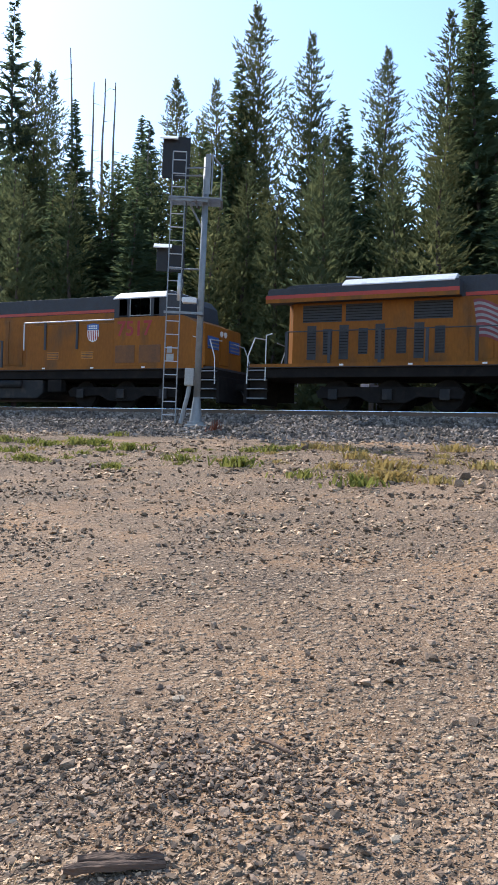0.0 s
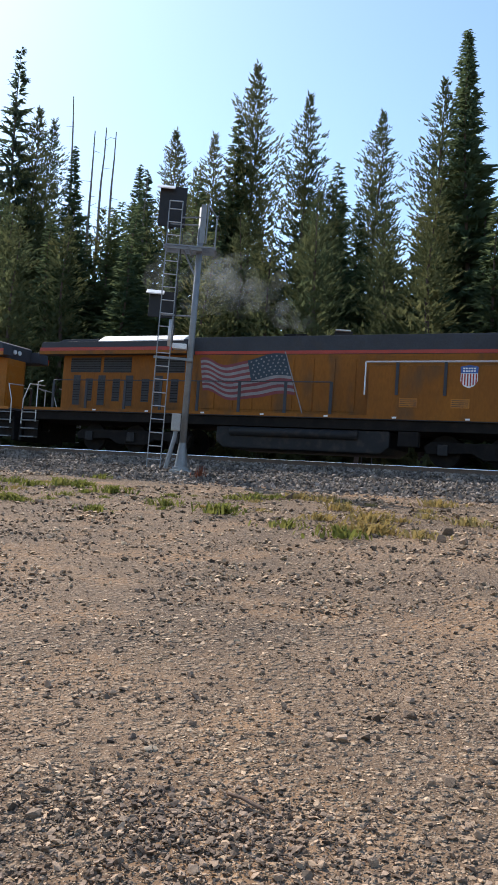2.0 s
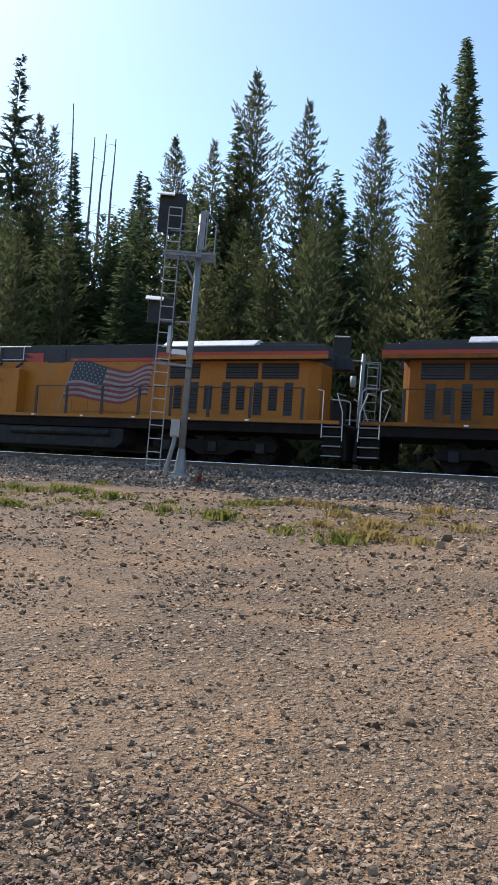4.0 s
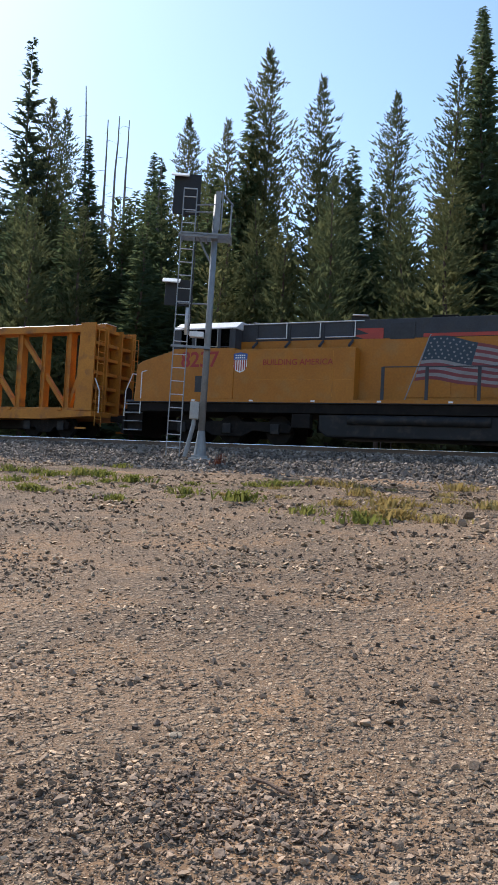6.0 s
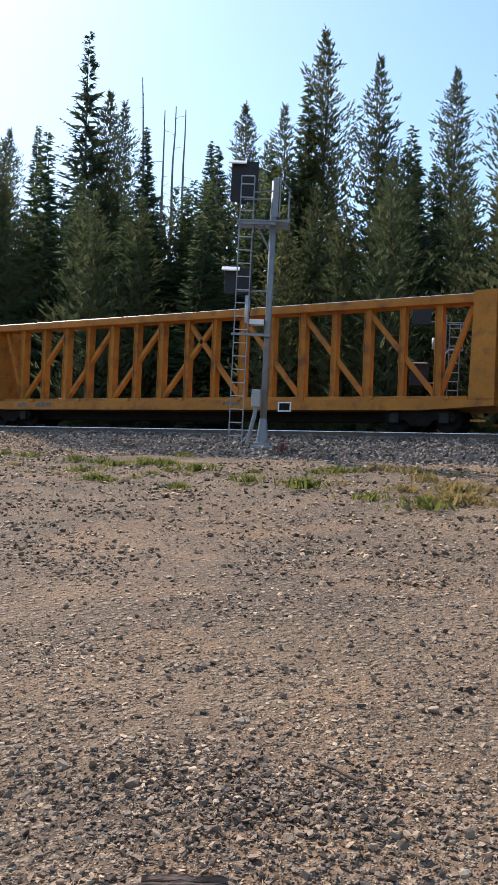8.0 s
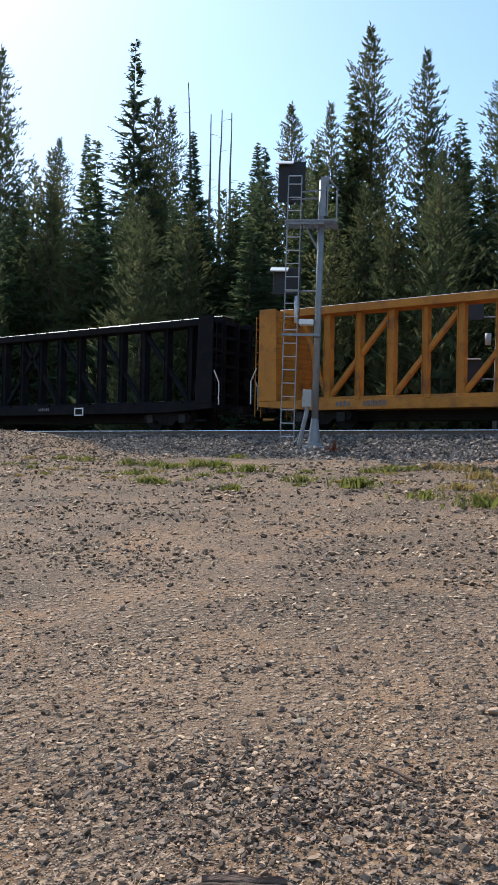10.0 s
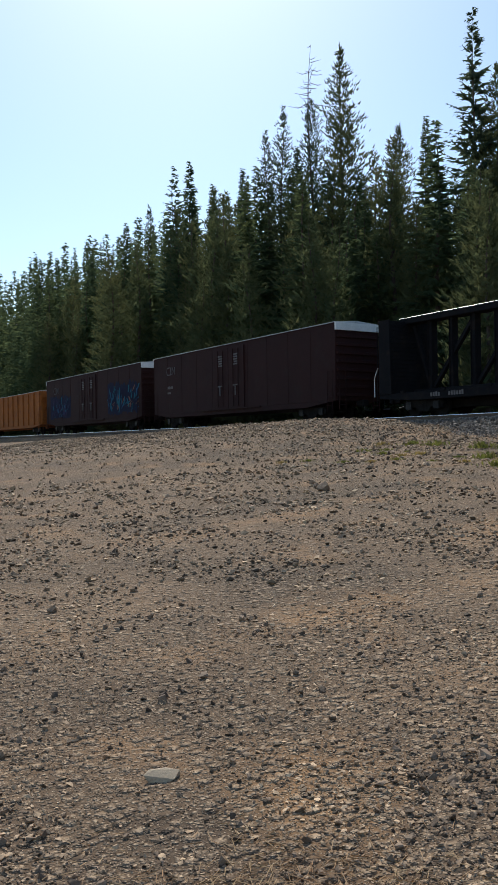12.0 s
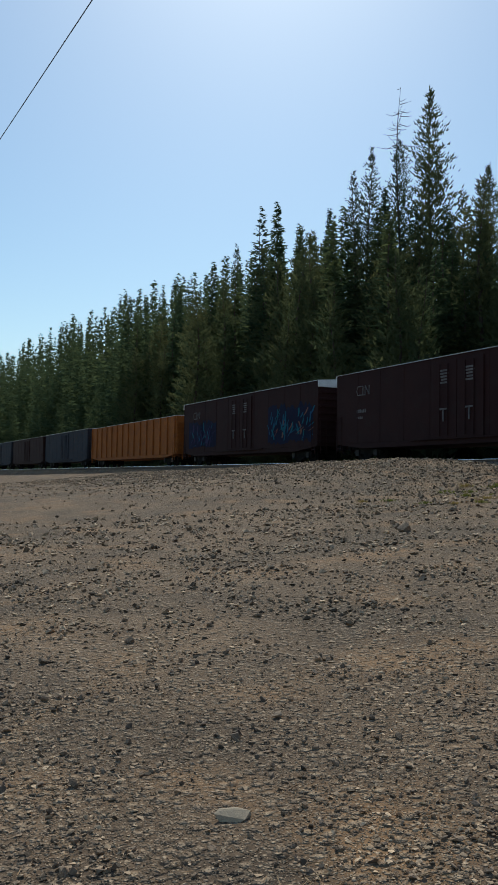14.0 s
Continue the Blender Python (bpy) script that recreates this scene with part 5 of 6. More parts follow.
# one of each kind; copies are scaled to their height
KINDS = {
    "fir": conifer(1, 28, 1.5, 3.8, 0.46, 9, 8, 0.85, 0.30, M_NEEDLE, "dark green narrow fir at the forest edge", dead=10, taper=1.0, ragged=0.4),
    "fir2": conifer(2, 28, 2.0, 3.0, 0.48, 8, 8, 0.85, 0.25, M_NEEDLE, "dark green slender fir in the forest", dead=10, ragged=0.4, taper=0.8),
    "spire": conifer(9, 28, 2.0, 3.3, 0.62, 8, 8, 0.80, 0.12, M_NEEDLE3, "tall fir with an open pointed spire", dead=10, ragged=0.4, taper=0.78, gaps=0.12, inside=150),
    "pine": conifer(3, 28, 4.0, 2.3, 0.36, 9, 19, 0.50, 0.0, M_NEEDLE2, "tall lodgepole pine with upswept limbs", shape=fingers, dead=22, taper=0.5, ragged=0.5, gaps=0.15),
    "pine2": conifer(4, 28, 3.0, 2.6, 0.38, 9, 19, 0.52, 0.08, M_NEEDLE2, "lodgepole pine with ragged olive crown", shape=fingers, dead=18, ragged=0.6, taper=0.55, gaps=0.22),
    "thin": conifer(5, 28, 7.0, 1.8, 0.40, 8, 14, 0.45, -0.05, M_NEEDLE3, "thin pine with a sparse pointed crown", shape=fingers, dead=30, ragged=0.5, taper=0.6, gaps=0.12, inside=120),
    "deadtop": conifer(10, 28, 6.0, 1.7, 0.40, 8, 14, 0.45, 0.0, M_NEEDLE3, "thin pine with a bare dead top", shape=fingers, dead=20, ragged=0.45, taper=0.4, gaps=0.1, bare=0.15, inside=150),
    "young": conifer(6, 15, 0.4, 2.4, 0.44, 8, 12, 0.50, 0.05, M_NEEDLE2, "young olive-green conifer at the forest edge", shape=fingers, thick=0.14, taper=0.75),
    "stand": conifer(7, 22, 0.8, 3.1, 0.55, 8, 6, 0.95, 0.28, M_NEEDLE, "dark fir in the stand behind the edge", dead=8, ragged=0.35, taper=0.95),
    "stand2": conifer(8, 22, 1.5, 2.5, 0.52, 8, 13, 0.60, 0.05, M_NEEDLE2, "olive pine in the stand behind the edge", shape=fingers, dead=12, taper=0.65),
}
HIGH = {kind: 15 if kind == "young" else 22 if kind.startswith("stand") else 28 for kind in KINDS}


def plant(kind, x, y, top, turn=None, wide=1.0):
    z = ground_z(x, y) - 0.1
    k = (top - z) / HIGH[kind]
    m = Matrix.Translation((x, y, z)) @ pose(random.gauss(0, 0.01), 0, 0, random.gauss(0, 0.9), random.gauss(0, 0.9), random.uniform(0, 360) if turn is None else turn) @ Matrix.Diagonal((k ** 0.7 * wide, k ** 0.7 * wide, k, 1))
    return copy_thing(KINDS[kind], m)


# the trees whose tops stand out against the sky: kind, x along the edge at y = 46, height of the top there
TOPS_NEAR = [("spire", -41.6, 32.9), ("pine", -39.8, 27.8), ("pine", -27.7, 25.0), ("pine2", -25.0, 24.1), ("fir2", -23.6, 25.5), ("pine", -21.8, 28.0), ("pine2", -18.7, 26.1),
             ("fir", -16.6, 19.4), ("fir2", -15.1, 19.0), ("pine", -14.4, 24.2), ("pine2", -10.9, 26.0), ("fir", -9.6, 28.0), ("fir", -8.3, 27.7), ("fir", -31.0, 22.6), ("fir2", -30.0, 22.1), ("fir", -35.7, 24.4)]
TOPS_LEFT = [("fir", -46.8, 26.4), ("pine", -50.3, 26.9), ("pine2", -56.0, 36.0), ("deadtop", -61.0, 38.2), ("thin", -66.4, 33.9), ("thin", -67.7, 32.6), ("fir", -72.0, 29.9), ("fir", -78.8, 29.8), ("fir2", -84.9, 34.2), ("spire", -89.2, 34.9),
             ("fir2", -103.8, 31.6), ("thin", -95.6, 32.0), ("fir", -63.3, 29.2), ("pine2", -38.5, 27.1), ("fir", -114.2, 30.1), ("fir2", -126.6, 31.2), ("fir", -135.2, 32.8)]
spread = random.Random(11)
for kind, x, top in TOPS_NEAR + TOPS_LEFT:
    y = 46 * spread.uniform(0.97, 1.22)
    plant(kind, x * y / 46, y, 1.6 + (top - 1.6) * y / 46, wide=1.08)
for x, top, c in ((-37.1, 28.3, 0.7), (-34.9, 25.6, 0.05), (-34.0, 25.7, -0.1), (-33.2, 25.3, 0.05), (-30.4, 21.8, 0)):
    y = 52.0
    s = snag(int(-x * 10), 1.6 + (top - 1.6) * y / 46 - ground_z(x, y), c, "bare grey dead trunk standing among firs")
    s.matrix_basis = pose(x * y / 46 + 0.45, y, ground_z(x, y) - 0.1)

# the edge row and the stand behind it, lower than the tops above
fill = random.Random(4)
for row, (y0, lo, hi, gap) in enumerate(((37.5, 8, 15, 3.4), (41, 12, 18, 2.9), (45, 14, 19, 2.8), (50, 15, 20.5, 2.9), (57, 16.5, 22.5, 3.2))):
    x = 12.0
    while x > -118 - row * 8:
        xx, yy = x + fill.uniform(-1, 1), y0 + fill.uniform(-1.8, 1.8)
        if row or fill.random() < 0.55:
            kind = fill.choice(("young", "young", "stand2")) if row == 0 else fill.choice(("stand", "stand2", "stand", "young"))
            top = 2.3 + fill.uniform(lo, hi) * (1 + 0.2 * smooth(-20, -40, xx) + 0.2 * smooth(-45, -75, xx))
            at = xx * 46 / yy
            if at > -45:                            # leave the tall tops and the dead trunks clear
                top = min(top, (20.0 if -39.5 < at < -28.5 else 22.0) * yy / 46)
            plant(kind, xx, yy, top, wide=1.2)
        x -= gap * fill.uniform(0.7, 1.3) * (1 + 0.5 * smooth(-50, -110, x))
for kind in KINDS:
    for o in (*KINDS[kind].children_recursive, KINDS[kind]):
        bpy.data.objects.remove(o)


def far_woods():
    """Hundreds of simple firs on the slope behind and down the line, as one mesh."""
    rng = random.Random(9)
    kinds = []
    for k in range(5):
        V, F = shards(random.Random(60 + k), 23.5, 0.5, 1.8, 130, 1.1, 0.9)
        n = len(V)
        V2, F2 = fronds(random.Random(40 + k), 24, 1.0, 2.7, 0.92, 6, 1, 1.0, 0.32, ragged=0.35, taper=0.95, blade=0.17)
        V += V2
        F += [tuple(i + n for i in f) for f in F2]
        kinds.append((np.array(V), np.array(F)))
    AV, AF, n = [], [], 0

    def put(x, y, h):
        nonlocal n
        V, F = kinds[rng.randrange(5)]
        a = rng.random() * 6.28
        R = np.array([[math.cos(a), -math.sin(a), 0], [math.sin(a), math.cos(a), 0], [0, 0, 1]])
        k = h / 24
        W = (V * (k ** 0.7 * 1.15, k ** 0.7 * 1.15, k)) @ R.T + (x, y, ground_z(x, y) - 0.2)
        AV.append(W)
        AF.append(F + n)
        n += len(V)
    for y0 in (65, 76):
        x = 20.0
        while x > -130:
            put(x + rng.uniform(-2, 2), y0 + rng.uniform(-4, 4), rng.uniform(13, 19))
            x -= 4.2
    for y0, hi in ((38, 14), (42, 22), (47, 31), (53, 33), (61, 33), (72, 32), (85, 32), (100, 32)):
        x = -118.0
        while x > -520:
            put(x + rng.uniform(-2, 2), y0 + rng.uniform(-3, 3), rng.uniform(0.78, 1.0) * hi * (1 + 0.0011 * (-x - 118)))
            x -= 4.6 * (1 + (-x - 118) / 300)
    V, F = np.concatenate(AV), np.concatenate(AF)
    return tagged(raw("far_woods", V.tolist(), F.tolist(), M_NEEDLE), "dark fir forest running down the line into the distance", "forest", kind="stuff")


far_woods()


# ---- gravel, stones and weeds ----
def pebble_shapes(n, seed, points=10, low=0.16, high=0.42):
    """Broken stones: hulls of a few strewn points, angular, with sharp edges."""
    out = []
    for k in range(n):
        rng = random.Random(seed + k)
        bm = bmesh.new()
        wide, flat = rng.uniform(0.55, 0.95), rng.uniform(low, high)
        for _ in range(points):
            d = Vector((rng.gauss(0, 1), rng.gauss(0, 1), rng.gauss(0, 1))).normalized() * rng.uniform(0.8, 1.1)
            bm.verts.new((max(-0.9, min(0.9, d.x)), max(-0.8, min(0.8, d.y)) * wide, max(-0.6, min(0.6, d.z)) * flat * 1.5))
        hull = bmesh.ops.convex_hull(bm, input=bm.verts)
        bmesh.ops.delete(bm, geom=[v for v in hull["geom_interior"] if isinstance(v, bmesh.types.BMVert)], context='VERTS')
        bm.verts.index_update()
        V = np.array([v.co[:] for v in bm.verts])
        F = np.array([[v.index for v in f.verts] for f in bm.faces])
        bm.free()
        out.append((V, F))
    return out


def octa_shapes(n, seed, flat=1.0):
    r = np.random.RandomState(seed)
    V0 = np.array([(1, 0, 0), (-1, 0, 0), (0, 1, 0), (0, -1, 0), (0, 0, 1), (0, 0, -1)], float)
    F0 = np.array([(0, 2, 4), (2, 1, 4), (1, 3, 4), (3, 0, 4), (2, 0, 5), (1, 2, 5), (3, 1, 5), (0, 3, 5)])
    return [((V0 * r.uniform(0.55, 1.1, (6, 1)) + r.uniform(-0.3, 0.3, (6, 3))) * (1, 1, flat), F0) for _ in range(n)]


def chip_shapes(n, seed):
    """Flat splinters of four faces."""
    r = np.random.RandomState(seed)
    V0 = np.array([(1, 0, -0.1), (-0.7, 0.6, 0), (-0.5, -0.7, 0), (0, 0, 0.6)], float)
    F0 = np.array([(0, 1, 3), (1, 2, 3), (2, 0, 3), (0, 2, 1)])
    return [((V0 + r.uniform(-0.3, 0.3, (4, 3))) * (1, r.uniform(0.4, 1), r.uniform(0.4, 1)), F0) for _ in range(n)]


def strewn(name, shapes, xs, ys, zs, sizes, material, seed, sink=0.3, tilt=0.35):
    r = np.random.RandomState(seed)
    AV, AF, n = [], [], 0
    for x, y, z, q in zip(xs, ys, zs, sizes):
        V, F = shapes[r.randint(len(shapes))]
        a, b, c = r.uniform(0, 6.28), r.normal(0, tilt), r.normal(0, tilt)
        ca, sa, cb, sb, cc, sc = math.cos(a), math.sin(a), math.cos(b), math.sin(b), math.cos(c), math.sin(c)
        R = np.array([[ca, -sa, 0], [sa, ca, 0], [0, 0, 1]]) @ np.array([[cb, 0, sb], [0, 1, 0], [-sb, 0, cb]]) @ np.array([[1, 0, 0], [0, cc, -sc], [0, sc, cc]])
        AV.append(V @ R.T * q + (x, y, z + q * sink))
        AF.append(F + n)
        n += len(V)
    return raw(name, np.concatenate(AV).tolist(), np.concatenate(AF).tolist(), material)


r = np.random.RandomState(3)
PEBBLES = pebble_shapes(16, 100)


def patchy(x, y):
    """Where stones lie thick: streaks along the wheel tracks, broken up at a smaller scale."""
    return np.array([0.5 + 0.55 * noise.noise(Vector((a * 0.35 + 7, b * 1.0, 0))) + 0.75 * noise.noise(Vector((a * 1.3, b * 2.0, 4))) for a, b in zip(x, y)])


# loose gravel over the lot, thickest near the lot's middle where the camera stands
N = 72000
rad = np.exp(r.uniform(math.log(2.0), math.log(24.0), N))
az = np.radians(r.uniform(-2, 88, N))
px, py = -np.sin(az) * rad, np.cos(az) * rad
thick = np.clip(patchy(px, py), 0, 1)
keep = (r.uniform(0, 1, N) < 0.16 + 0.95 * thick) & (py < 22.5) & (py > 0.2)
px, py, rad, thick = px[keep], py[keep], rad[keep], thick[keep]
size = np.clip((0.0040 + 0.00105 * rad) * (0.65 + 0.8 * thick) * np.exp(r.normal(0, 0.6, len(px))), 0.004, 0.012 + 0.0035 * rad)
near = (rad < 8) & (size > 0.006)
gravel = strewn("gravel", PEBBLES, px[near], py[near], land(px[near], py[near]), size[near], M_STONE, 5, sink=0.12, tilt=0.24)
gravel_far = strewn("gravel", octa_shapes(12, 9, 0.65), px[~near], py[~near], land(px[~near], py[~near]), size[~near] * 1.1, M_STONE, 15)
tagged(gravel_far, "loose tan and grey gravel farther up the lot", "gravel", kind="stuff")
tagged(gravel, "loose grey and tan broken gravel over the lot", "gravel", kind="stuff")

# fine grit between the stones on the near part of the lot
N = 52000
frad = np.exp(r.uniform(math.log(2.1), math.log(6.5), N))
faz = np.radians(r.uniform(0, 86, N))
fx, fy = -np.sin(faz) * frad, np.cos(faz) * frad
grit = strewn("grit", chip_shapes(12, 19), fx, fy, land(fx, fy), np.clip((0.0022 + 0.0009 * frad) * np.exp(r.normal(0, 0.4, N)), 0.003, 0.02), M_STONE, 25)
tagged(grit, "fine tan grit between the stones", "grit", kind="stuff")

# small drifts of broken stone left by wheels and rain, coloured dark like shaded stones
cl = np.random.RandomState(31)
cr, ca_ = np.exp(cl.uniform(math.log(2.6), math.log(17.0), 150)), np.radians(cl.uniform(2, 84, 150))
many = 26
dx_, dy_ = (np.repeat(f(ca_) * cr, many) + cl.normal(0, 1, 150 * many) * np.repeat((w + 0.02 * cr) * cl.uniform(0.5, 1.3, 150), many) for f, w in ((lambda a: -np.sin(a), 0.20), (np.cos, 0.11)))
drift = strewn("stone_drifts", pebble_shapes(12, 700, 10, 0.3, 0.6), dx_, dy_, land(dx_, dy_), np.clip((0.0065 + 0.0013 * np.repeat(cr, many)) * np.exp(cl.normal(0, 0.5, 150 * many)), 0.004, 0.045), M_HEAP, 33, sink=0.3, tilt=0.5)
tagged(drift, "small drifts of broken stone on the lot, coloured dark as if shaded", "gravel", kind="stuff")

# a thicker heap of crushed stone near the camera and a coarse shoulder by the track
N = 2600
hx = np.concatenate([r.normal(-1.55, 0.34, N // 2), r.normal(-2.0, 0.55, N // 2)])
hy = np.concatenate([r.normal(3.15, 0.22, N // 2), r.normal(2.75, 0.26, N // 2)])
heap = strewn("stone_heap", PEBBLES, hx, hy, land(hx, hy) + 0.004, np.clip(0.0115 * np.exp(r.normal(0, 0.5, N)), 0.005, 0.03), M_HEAP, 6, sink=0.2, tilt=0.4)
tagged(heap, "thin heap of dark crushed stone on the lot", "gravel", kind="stuff")
N = 22000
sx, sy = r.uniform(-70, -17, N), 25.0 - np.abs(r.normal(0, 6.5, N))
keep = (sy > 6)
sx, sy = sx[keep], sy[keep]
shoulder = strewn("shoulder_stones", octa_shapes(8, 4, 0.8), sx, sy, land(sx, sy), np.clip(0.04 * np.exp(r.normal(0, 0.4, len(sx))), 0.015, 0.11), M_STONE, 7)
tagged(shoulder, "coarse stones on the gravel shoulder", "gravel", kind="stuff")

# ballast stones on the bank
N = 26000
bx_, by_ = 6 - 40 * r.uniform(0, 1, N) ** 0.9, r.uniform(20.7, 27.3, N)
bz_ = np.interp(by_, [20.6, 26.3, 30.9], [1.2, 2.50, 2.50])
ok = bz_ > land(bx_, by_) - 0.08
bx_, by_, bz_ = bx_[ok], by_[ok], bz_[ok]
stones = strewn("ballast_stones", octa_shapes(10, 1), bx_, by_, bz_, np.clip(0.06 * np.exp(r.normal(0, 0.3, len(bx_))), 0.03, 0.12), M_BALLAST, 8, sink=0.25, tilt=0.8)
tagged(stones, "sharp grey ballast stones on the track bank", "ballast", kind="stuff")

# single stones that stand out on the lot
shapes = []
for k, (V, F) in enumerate(pebble_shapes(8, 300, 16, 0.35, 0.75)):
    me = bpy.data.meshes.new("stone")
    me.from_pydata(V.tolist(), [], F.tolist())
    me.materials.append(M_STONE1)
    shapes.append(me)
pale = shapes[0].copy()
pale.materials.clear()
pale.materials.append(M_PALE)
STONES = [(-3.0, 15.3, .18), (-2.85, 14.0, .14), (-2.48, 14.04, .15), (-3.3, 15.1, .18), (-5.17, 17.57, .2), (-11.77, 14.76, .17), (-7.87, 19.76, .2), (-1.93, 3.33, .034), (-0.76, 4.24, .06), (-1.13, 2.95, .035), (-2.33, 5.51, .04),
          (-4.57, 8.42, .06), (-3.52, 5.45, .05), (-3.98, 4.58, .045), (-2.27, 3.4, .04), (-0.86, 3.27, .04), (-1.46, 4.48, .05), (-1.15, 5.1, .06), (-1.33, 5.29, .045), (-4.17, 1.16, .06), (-3.32, 0.9, .05), (-6.88, 1.65, .07),
          (-7.26, 2.52, .08), (-7.58, 4.01, .06), (-13.41, 10.32, .24), (-14.6, 10.93, .15), (-13.9, 10.5, .13), (-5.82, 1.42, .06), (-1.98, 2.7, .035)]
rs = random.Random(21)
far = [(-math.sin(a) * d, math.cos(a) * d, rs.uniform(0.005, 0.0115) * (1.2 + d * 0.5)) for a, d in ((radians(rs.uniform(2, 82)), math.exp(rs.uniform(0.85, 2.9))) for _ in range(265))]
for k, (x, y, q) in enumerate(STONES + far):
    o = new("stone", shapes[rs.randrange(8)])
    o.parent = ground
    o.matrix_basis = pose(x, y, ground_z(x, y) + q * 0.25, rs.gauss(0, 14), rs.gauss(0, 14), rs.uniform(0, 360)) @ Matrix.Scale(q * 0.75, 4)
for x, y, q in ((-2.2, 3.81, 0.05), (-3.45, 1.7, 0.095), (-0.8, 3.0, 0.035)):
    o = new("stone", pale)
    o.parent = ground
    tagged(o, "pale buff flat stone")
    o.matrix_basis = pose(x, y, ground_z(x, y) + q * 0.15, 0, 0, 70) @ Matrix.Diagonal((q, q * 0.8, q * 0.6, 1))


def weed(seed, dry, label):
    rng = random.Random(seed)
    V, F = [], []
    for k in range(90):
        a, d = rng.random() * 6.28, abs(rng.gauss(0, 0.17))
        x, y = math.cos(a) * d, math.sin(a) * d
        h = rng.uniform(0.06, 0.24) * (1.1 - d)
        b = rng.random() * 6.28
        lean = rng.uniform(0.1, 0.6) * h
        w = rng.uniform(0.005, 0.012)
        wx, wy = -math.sin(b) * w, math.cos(b) * w
        i = len(V)
        ex, ey = x + math.cos(b) * lean, y + math.sin(b) * lean
        V += [(x - wx, y - wy, 0), (x + wx, y + wy, 0), (x + (ex - x) * 0.5 + wx * 1.4, y + (ey - y) * 0.5 + wy * 1.4, h * 0.65), (x + (ex - x) * 0.5 - wx * 1.4, y + (ey - y) * 0.5 - wy * 1.4, h * 0.65), (ex, ey, h)]
        F += [(i, i + 1, i + 2, i + 3), (i + 3, i + 2, i + 4)]
        if rng.random() < 0.5:                      # small side leaves
            j = len(V)
            s = rng.uniform(0.02, 0.045)
            V += [(ex, ey, h * 0.8), (ex + s, ey + s * 0.4, h * 0.85), (ex + s * 1.6, ey, h * 0.95), (ex + s, ey - s * 0.4, h * 0.85)]
            F += [(j, j + 1, j + 2, j + 3)]
    th = tagged(new("weed_tuft"), label, "weed", group="weeds on the bank")
    raw("leaves", V, F, M_DRYWEED if dry else M_WEED, th)
    return th


GREEN = [(-16.02, 18.98), (-14.38, 18.9), (-15.36, 22.28), (-11.83, 17.68), (-9.79, 14.03), (-9.41, 16.15), (-7.55, 15.17), (-5.7, 14.22), (-4.4, 13.46), (-8.52, 19.05), (-19.7, 19.84), (-17.19, 19.21), (-15.05, 18.41), (-13.51, 18.63), (-12.77, 14.88), (-14.45, 16.3), (-12.6, 14.79)]
DRY = [(-7.74, 20.23), (-6.74, 19.63), (-4.71, 16.21), (-4.02, 14.59), (-3.23, 14.31), (-2.89, 16.81), (-4.39, 14.42), (-5.64, 15.76), (-4.19, 20.32), (-5.83, 17.79)]
kinds = [weed(1, False, "low bright green weed tuft on the gravel bank"), weed(2, False, "low green weed clump on the gravel bank"), weed(3, True, "dry yellow weed tuft on the gravel bank")]
rw = random.Random(8)
spots = [(x, y, 0, rw.uniform(1.5, 2.3)) for x, y in GREEN] + [(x, y, 1, rw.uniform(1.5, 2.4)) for x, y in DRY]
for k in range(60):
    x = rw.uniform(-22, 0.5)
    y = rw.uniform(14.2, 20.5)
    spots.append((x, y, 1 if rw.random() < (0.75 if x > -8 else 0.35) else 0, rw.uniform(0.5, 1.2)))
for x, y, dry, q in spots:
    src = kinds[2] if dry else kinds[rw.randrange(2)]
    copy_thing(src, pose(x, y, ground_z(x, y) - 0.01, 0, 0, rw.uniform(0, 360)) @ Matrix.Diagonal((q, q, q * 0.5, 1)))
rust = tagged(new("weed_tuft"), "small rust-red withered plant by the signal base", "weed", group="weeds on the bank")
rl_ = copy_thing(kinds[1], pose(0, 0, 0)).children[0]
rl_.parent.matrix_basis = pose(0, 0, 0)
old = rl_.parent
rl_.data = rl_.data.copy()
rl_.data.materials[0] = leaf_mat("red_weed", (0.16, 0.05, 0.035), (0.24, 0.09, 0.05), 0.4)
rl_.parent = rust
bpy.data.objects.remove(old)
rust.matrix_basis = pose(-12.55, 23.6, ground_z(-12.55, 23.6), 0, 0, 40) @ Matrix.Diagonal((0.9, 0.9, 2.0, 1))
for o in kinds:
    for c in (*o.children_recursive, o):
        bpy.data.objects.remove(c)

# a split piece of bark, a stick and pine litter on the lot
th = tagged(new("bark_slab"), "weathered split slab of brown bark lying on gravel", "wood debris")
rb = random.Random(2)
for k in range(4):
    bm = bmesh.new()
    n = 9
    L, w0 = 0.34 - 0.05 * k, 0.026 - 0.003 * k
    prev = None
    for i in range(n + 1):
        u = i / n
        c = Vector((L * (u - 0.5) + 0.02 * k, (k - 1.5) * 0.021 + rb.uniform(-0.004, 0.004), 0.018 + 0.008 * math.sin(3 * u + k) + (0.012 if k in (1, 2) else 0)))
        w, hgt = w0 * (0.5 + 0.5 * math.sin(math.pi * min(0.95, u + 0.12))) * rb.uniform(0.75, 1.1), 0.018 * rb.uniform(0.7, 1.2)
        ring = [bm.verts.new(c + Vector((0, w * a, hgt * b))) for a, b in ((-1, -0.8), (-0.9, 0.4), (-0.2, 1), (0.5, 0.6), (1, 0.1), (0.8, -0.9))]
        if prev:
            for j in range(6):
                bm.faces.new((prev[j], prev[(j + 1) % 6], ring[(j + 1) % 6], ring[j]))
        else:
            bm.faces.new(ring)
        prev = ring
    bm.faces.new(prev[::-1])
    part("splinter", bm, M_DRYBARK, th)
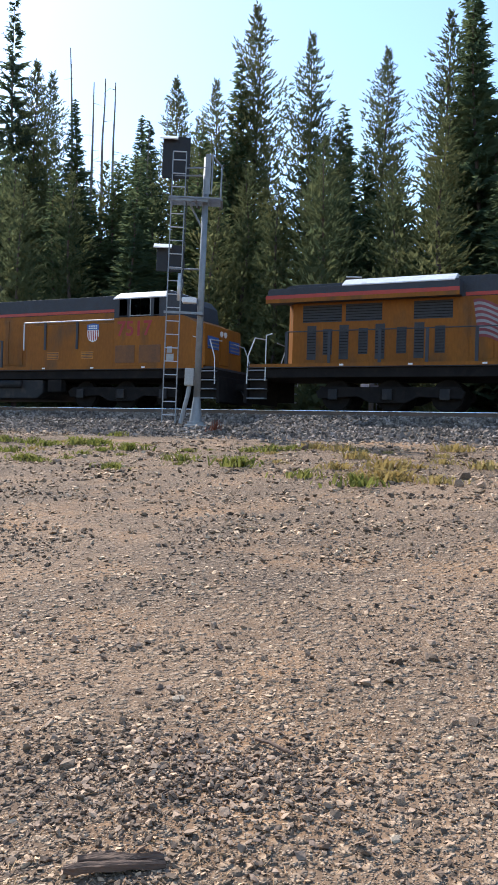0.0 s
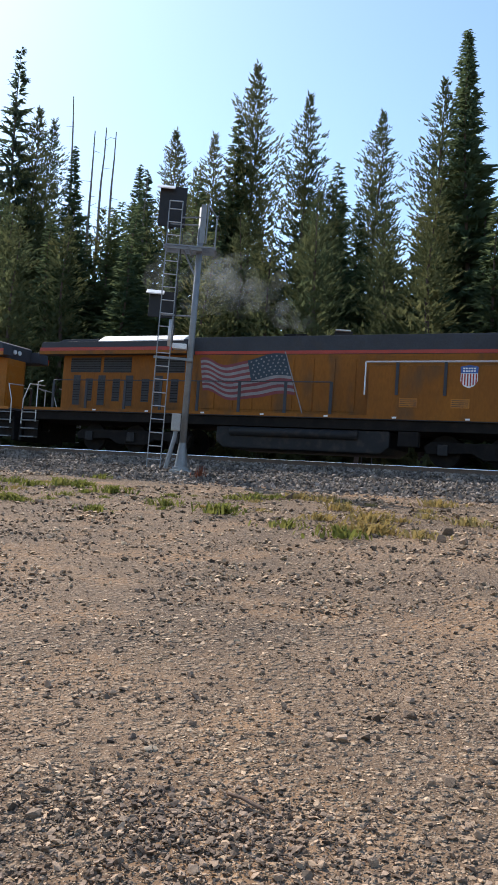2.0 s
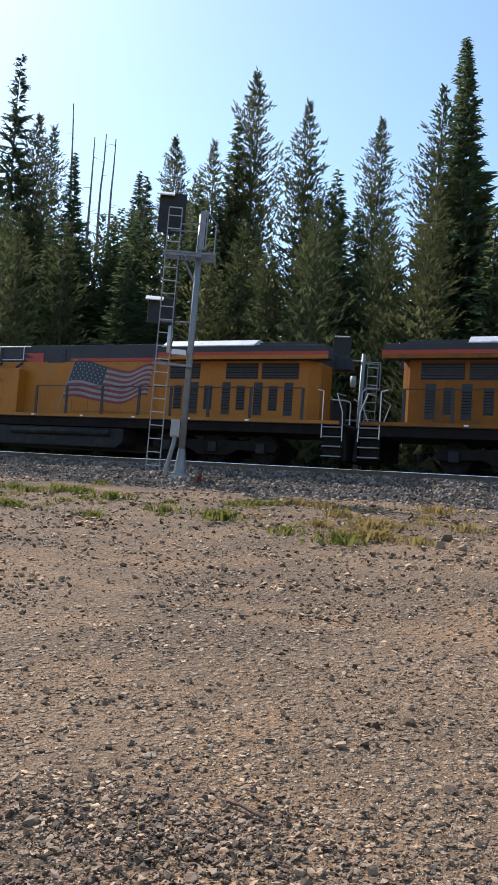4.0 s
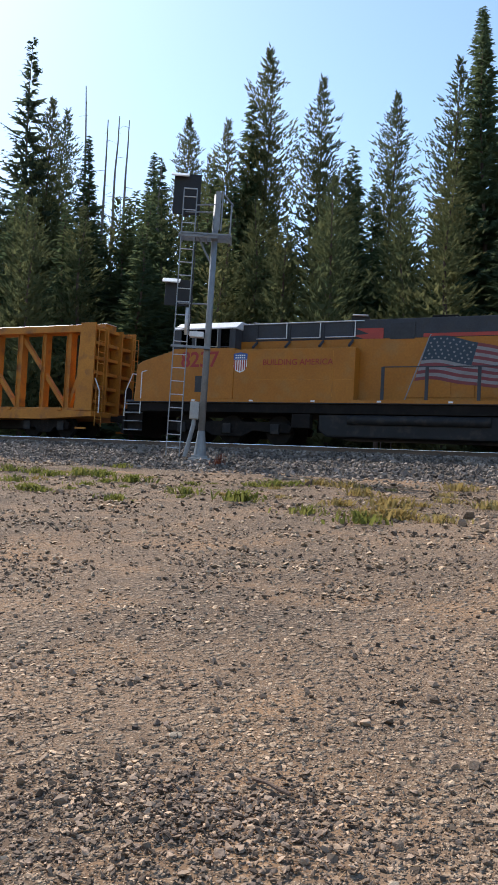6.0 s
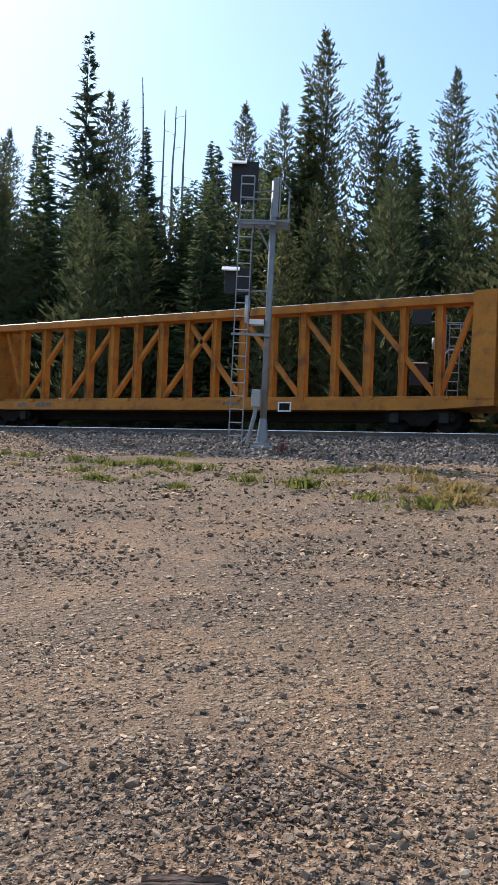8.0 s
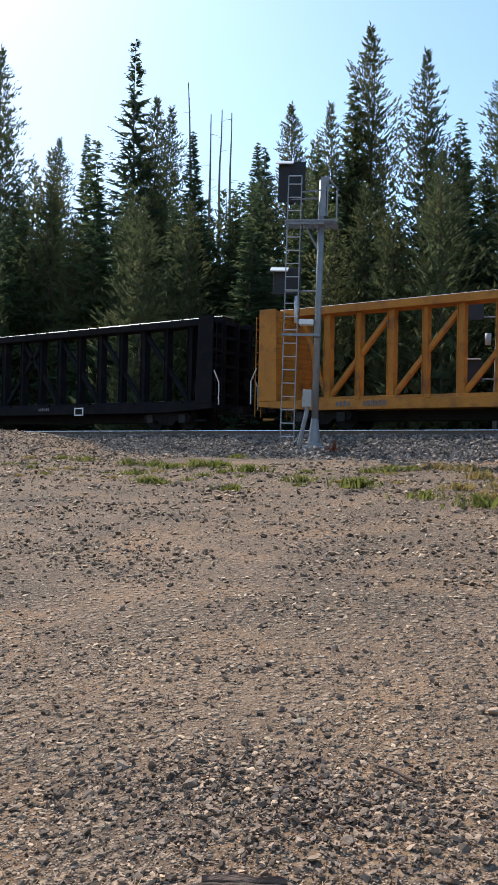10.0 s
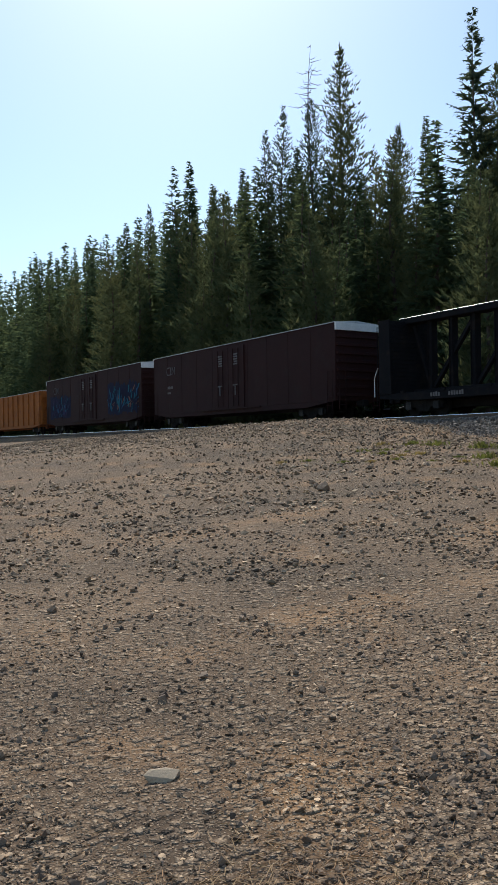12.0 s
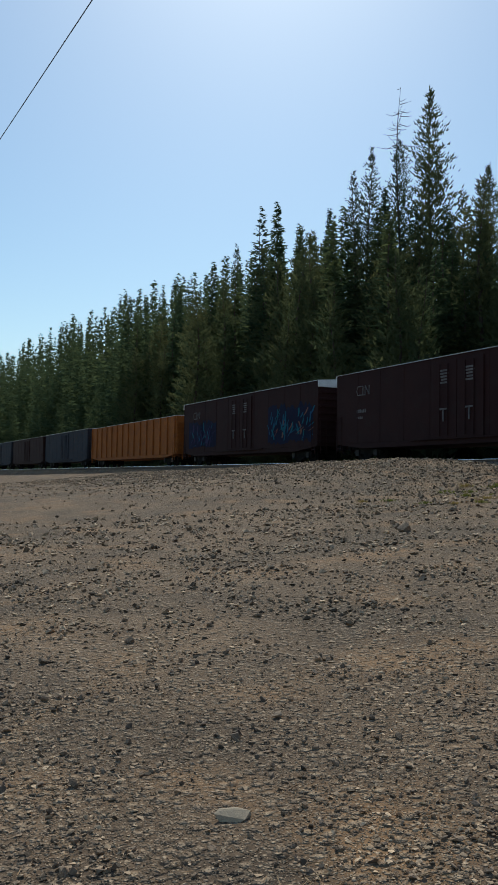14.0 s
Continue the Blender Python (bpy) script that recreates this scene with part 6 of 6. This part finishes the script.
th.matrix_basis = pose(-1.60, 2.38, ground_z(-1.60, 2.38), 0, 0, 34)
st = part("stick", tubes([(-0.11, 0, 0.012), (-0.03, 0.006, 0.018), (0.05, -0.004, 0.016), (0.12, 0.002, 0.012)], 0.009, n=7), M_DRYBARK)
tagged(st, "short brown stick lying on the gravel", "stick")
st.matrix_basis = pose(-1.5, 3.47, ground_z(-1.5, 3.47) + 0.01, 0, 0, -20)
bm = bmesh.new()
for k in range(2300):
    a, d = (radians(rb.uniform(2, 84)), math.exp(rb.uniform(0.75, 1.9))) if k < 500 else (radians(rb.gauss(56, 9)), rb.gauss(2.6, 0.28))
    x, y, L, b = -math.sin(a) * d, math.cos(a) * d, rb.uniform(0.02, 0.075), rb.random() * 6.28
    z = ground_z(x, y) + 0.012
    tube(bm, (x, y, z), (x + math.cos(b) * L, y + math.sin(b) * L, z + rb.uniform(-0.004, 0.012)), 0.0018, n=3)
lit = part("needle_litter", bm, mat("straw", (0.42, 0.28, 0.14), (0.32, 0.17, 0.075), 5, 0.8, bump=0))
tagged(lit, "scattered dry straw and pine needles", "litter", kind="stuff")

# overhead wire along the lot, held by poles at its far ends
for x in (-64.0, 42.0):
    up = tagged(new("utility_pole"), "brown wooden utility pole carrying one wire", "utility pole", group="poles of the overhead wire")
    part("pole", tube(bmesh.new(), (0, 0, -0.5), (0, 0, 10.6), 0.16, 0.11, n=12), M_BARK, up)
    part("insulator", tube(bmesh.new(), (0, 0, 10.6), (0, 0, 10.78), 0.05, n=10), M_BOXGREY, up)
    up.matrix_basis = pose(x, 3.80 + 0.039 * (x + 17.5), 0)
wp = []
for k in range(41):
    x = -64 + 106 * k / 40
    wp.append((x, 3.80 + 0.039 * (x + 17.5), 10.0 + 0.78 * ((x + 11) / 53) ** 2))
tagged(part("overhead_wire", tubes(wp, 0.011, n=6), M_CABLE), "thin black overhead wire against the sky", "wire")


# thin exhaust smoke trailing from the second engine's stack, in small drifting flakes
M_SMOKE = bpy.data.materials.new("thin_smoke")
M_SMOKE.use_nodes = True
sn, sl = M_SMOKE.node_tree.nodes, M_SMOKE.node_tree.links
sn.clear()
s_tr, s_df, s_mx, s_out = sn.new("ShaderNodeBsdfTransparent"), sn.new("ShaderNodeBsdfTranslucent"), sn.new("ShaderNodeMixShader"), sn.new("ShaderNodeOutputMaterial")
s_df.inputs["Color"].default_value = (0.75, 0.8, 0.85, 1)
s_mx.inputs[0].default_value = 0.016
sl.new(s_tr.outputs[0], s_mx.inputs[1])
sl.new(s_df.outputs[0], s_mx.inputs[2])
sl.new(s_mx.outputs[0], s_out.inputs["Surface"])
rq = random.Random(77)
V, F = [], []
for k in range(90):
    u = rq.random() ** 0.8
    spread_ = 0.2 + 0.95 * u
    c = Vector((-0.75 - 5.0 * u + rq.gauss(0, spread_), rq.gauss(0, spread_ * 0.8), 4.9 + 2.6 * u ** 0.8 + rq.gauss(0, spread_ * 0.6)))
    q = 0.25 + 0.5 * u
    R = Euler((rq.uniform(0, 6.3), rq.uniform(0, 6.3), rq.uniform(0, 6.3))).to_matrix()
    i = len(V)
    V += [tuple(c + R @ Vector((q * math.cos(a) * rq.uniform(0.7, 1.1), q * math.sin(a) * rq.uniform(0.7, 1.1), 0))) for a in (0, 1.05, 2.1, 3.14, 4.2, 5.24)]
    F.append(tuple(range(i, i + 6)))
smoke = raw("exhaust_smoke", V, F, M_SMOKE)
tagged(smoke, "thin pale blue exhaust smoke above the locomotive", "smoke", kind="stuff")


# ---- what moves ----
def motions():
    for th, wheels, x, back in TRAIN:
        turn = 180 if back else 0
        walk(th, [(t, pose(x + run(t), TRACK_Y, RAIL_Z, 0, 0, turn)) for t in (0.0, 1.5, 3.0, 6.0, 9.0, 12.0, 14.0)])
        if th is TRAIN[1][0]:
            walk(smoke, [(t, pose(x + run(t), TRACK_Y, RAIL_Z)) for t in (0.0, 1.5, 3.0, 6.0, 9.0, 12.0, 14.0)])
        if x < -130:
            continue
        for ws, wx, r in wheels:
            s = -1 if back else 1
            walk(ws, [(k / 15, pose(wx, 0, r, 0, s * math.degrees(run(k / 15) / r), 0)) for k in range(211)])


motions()
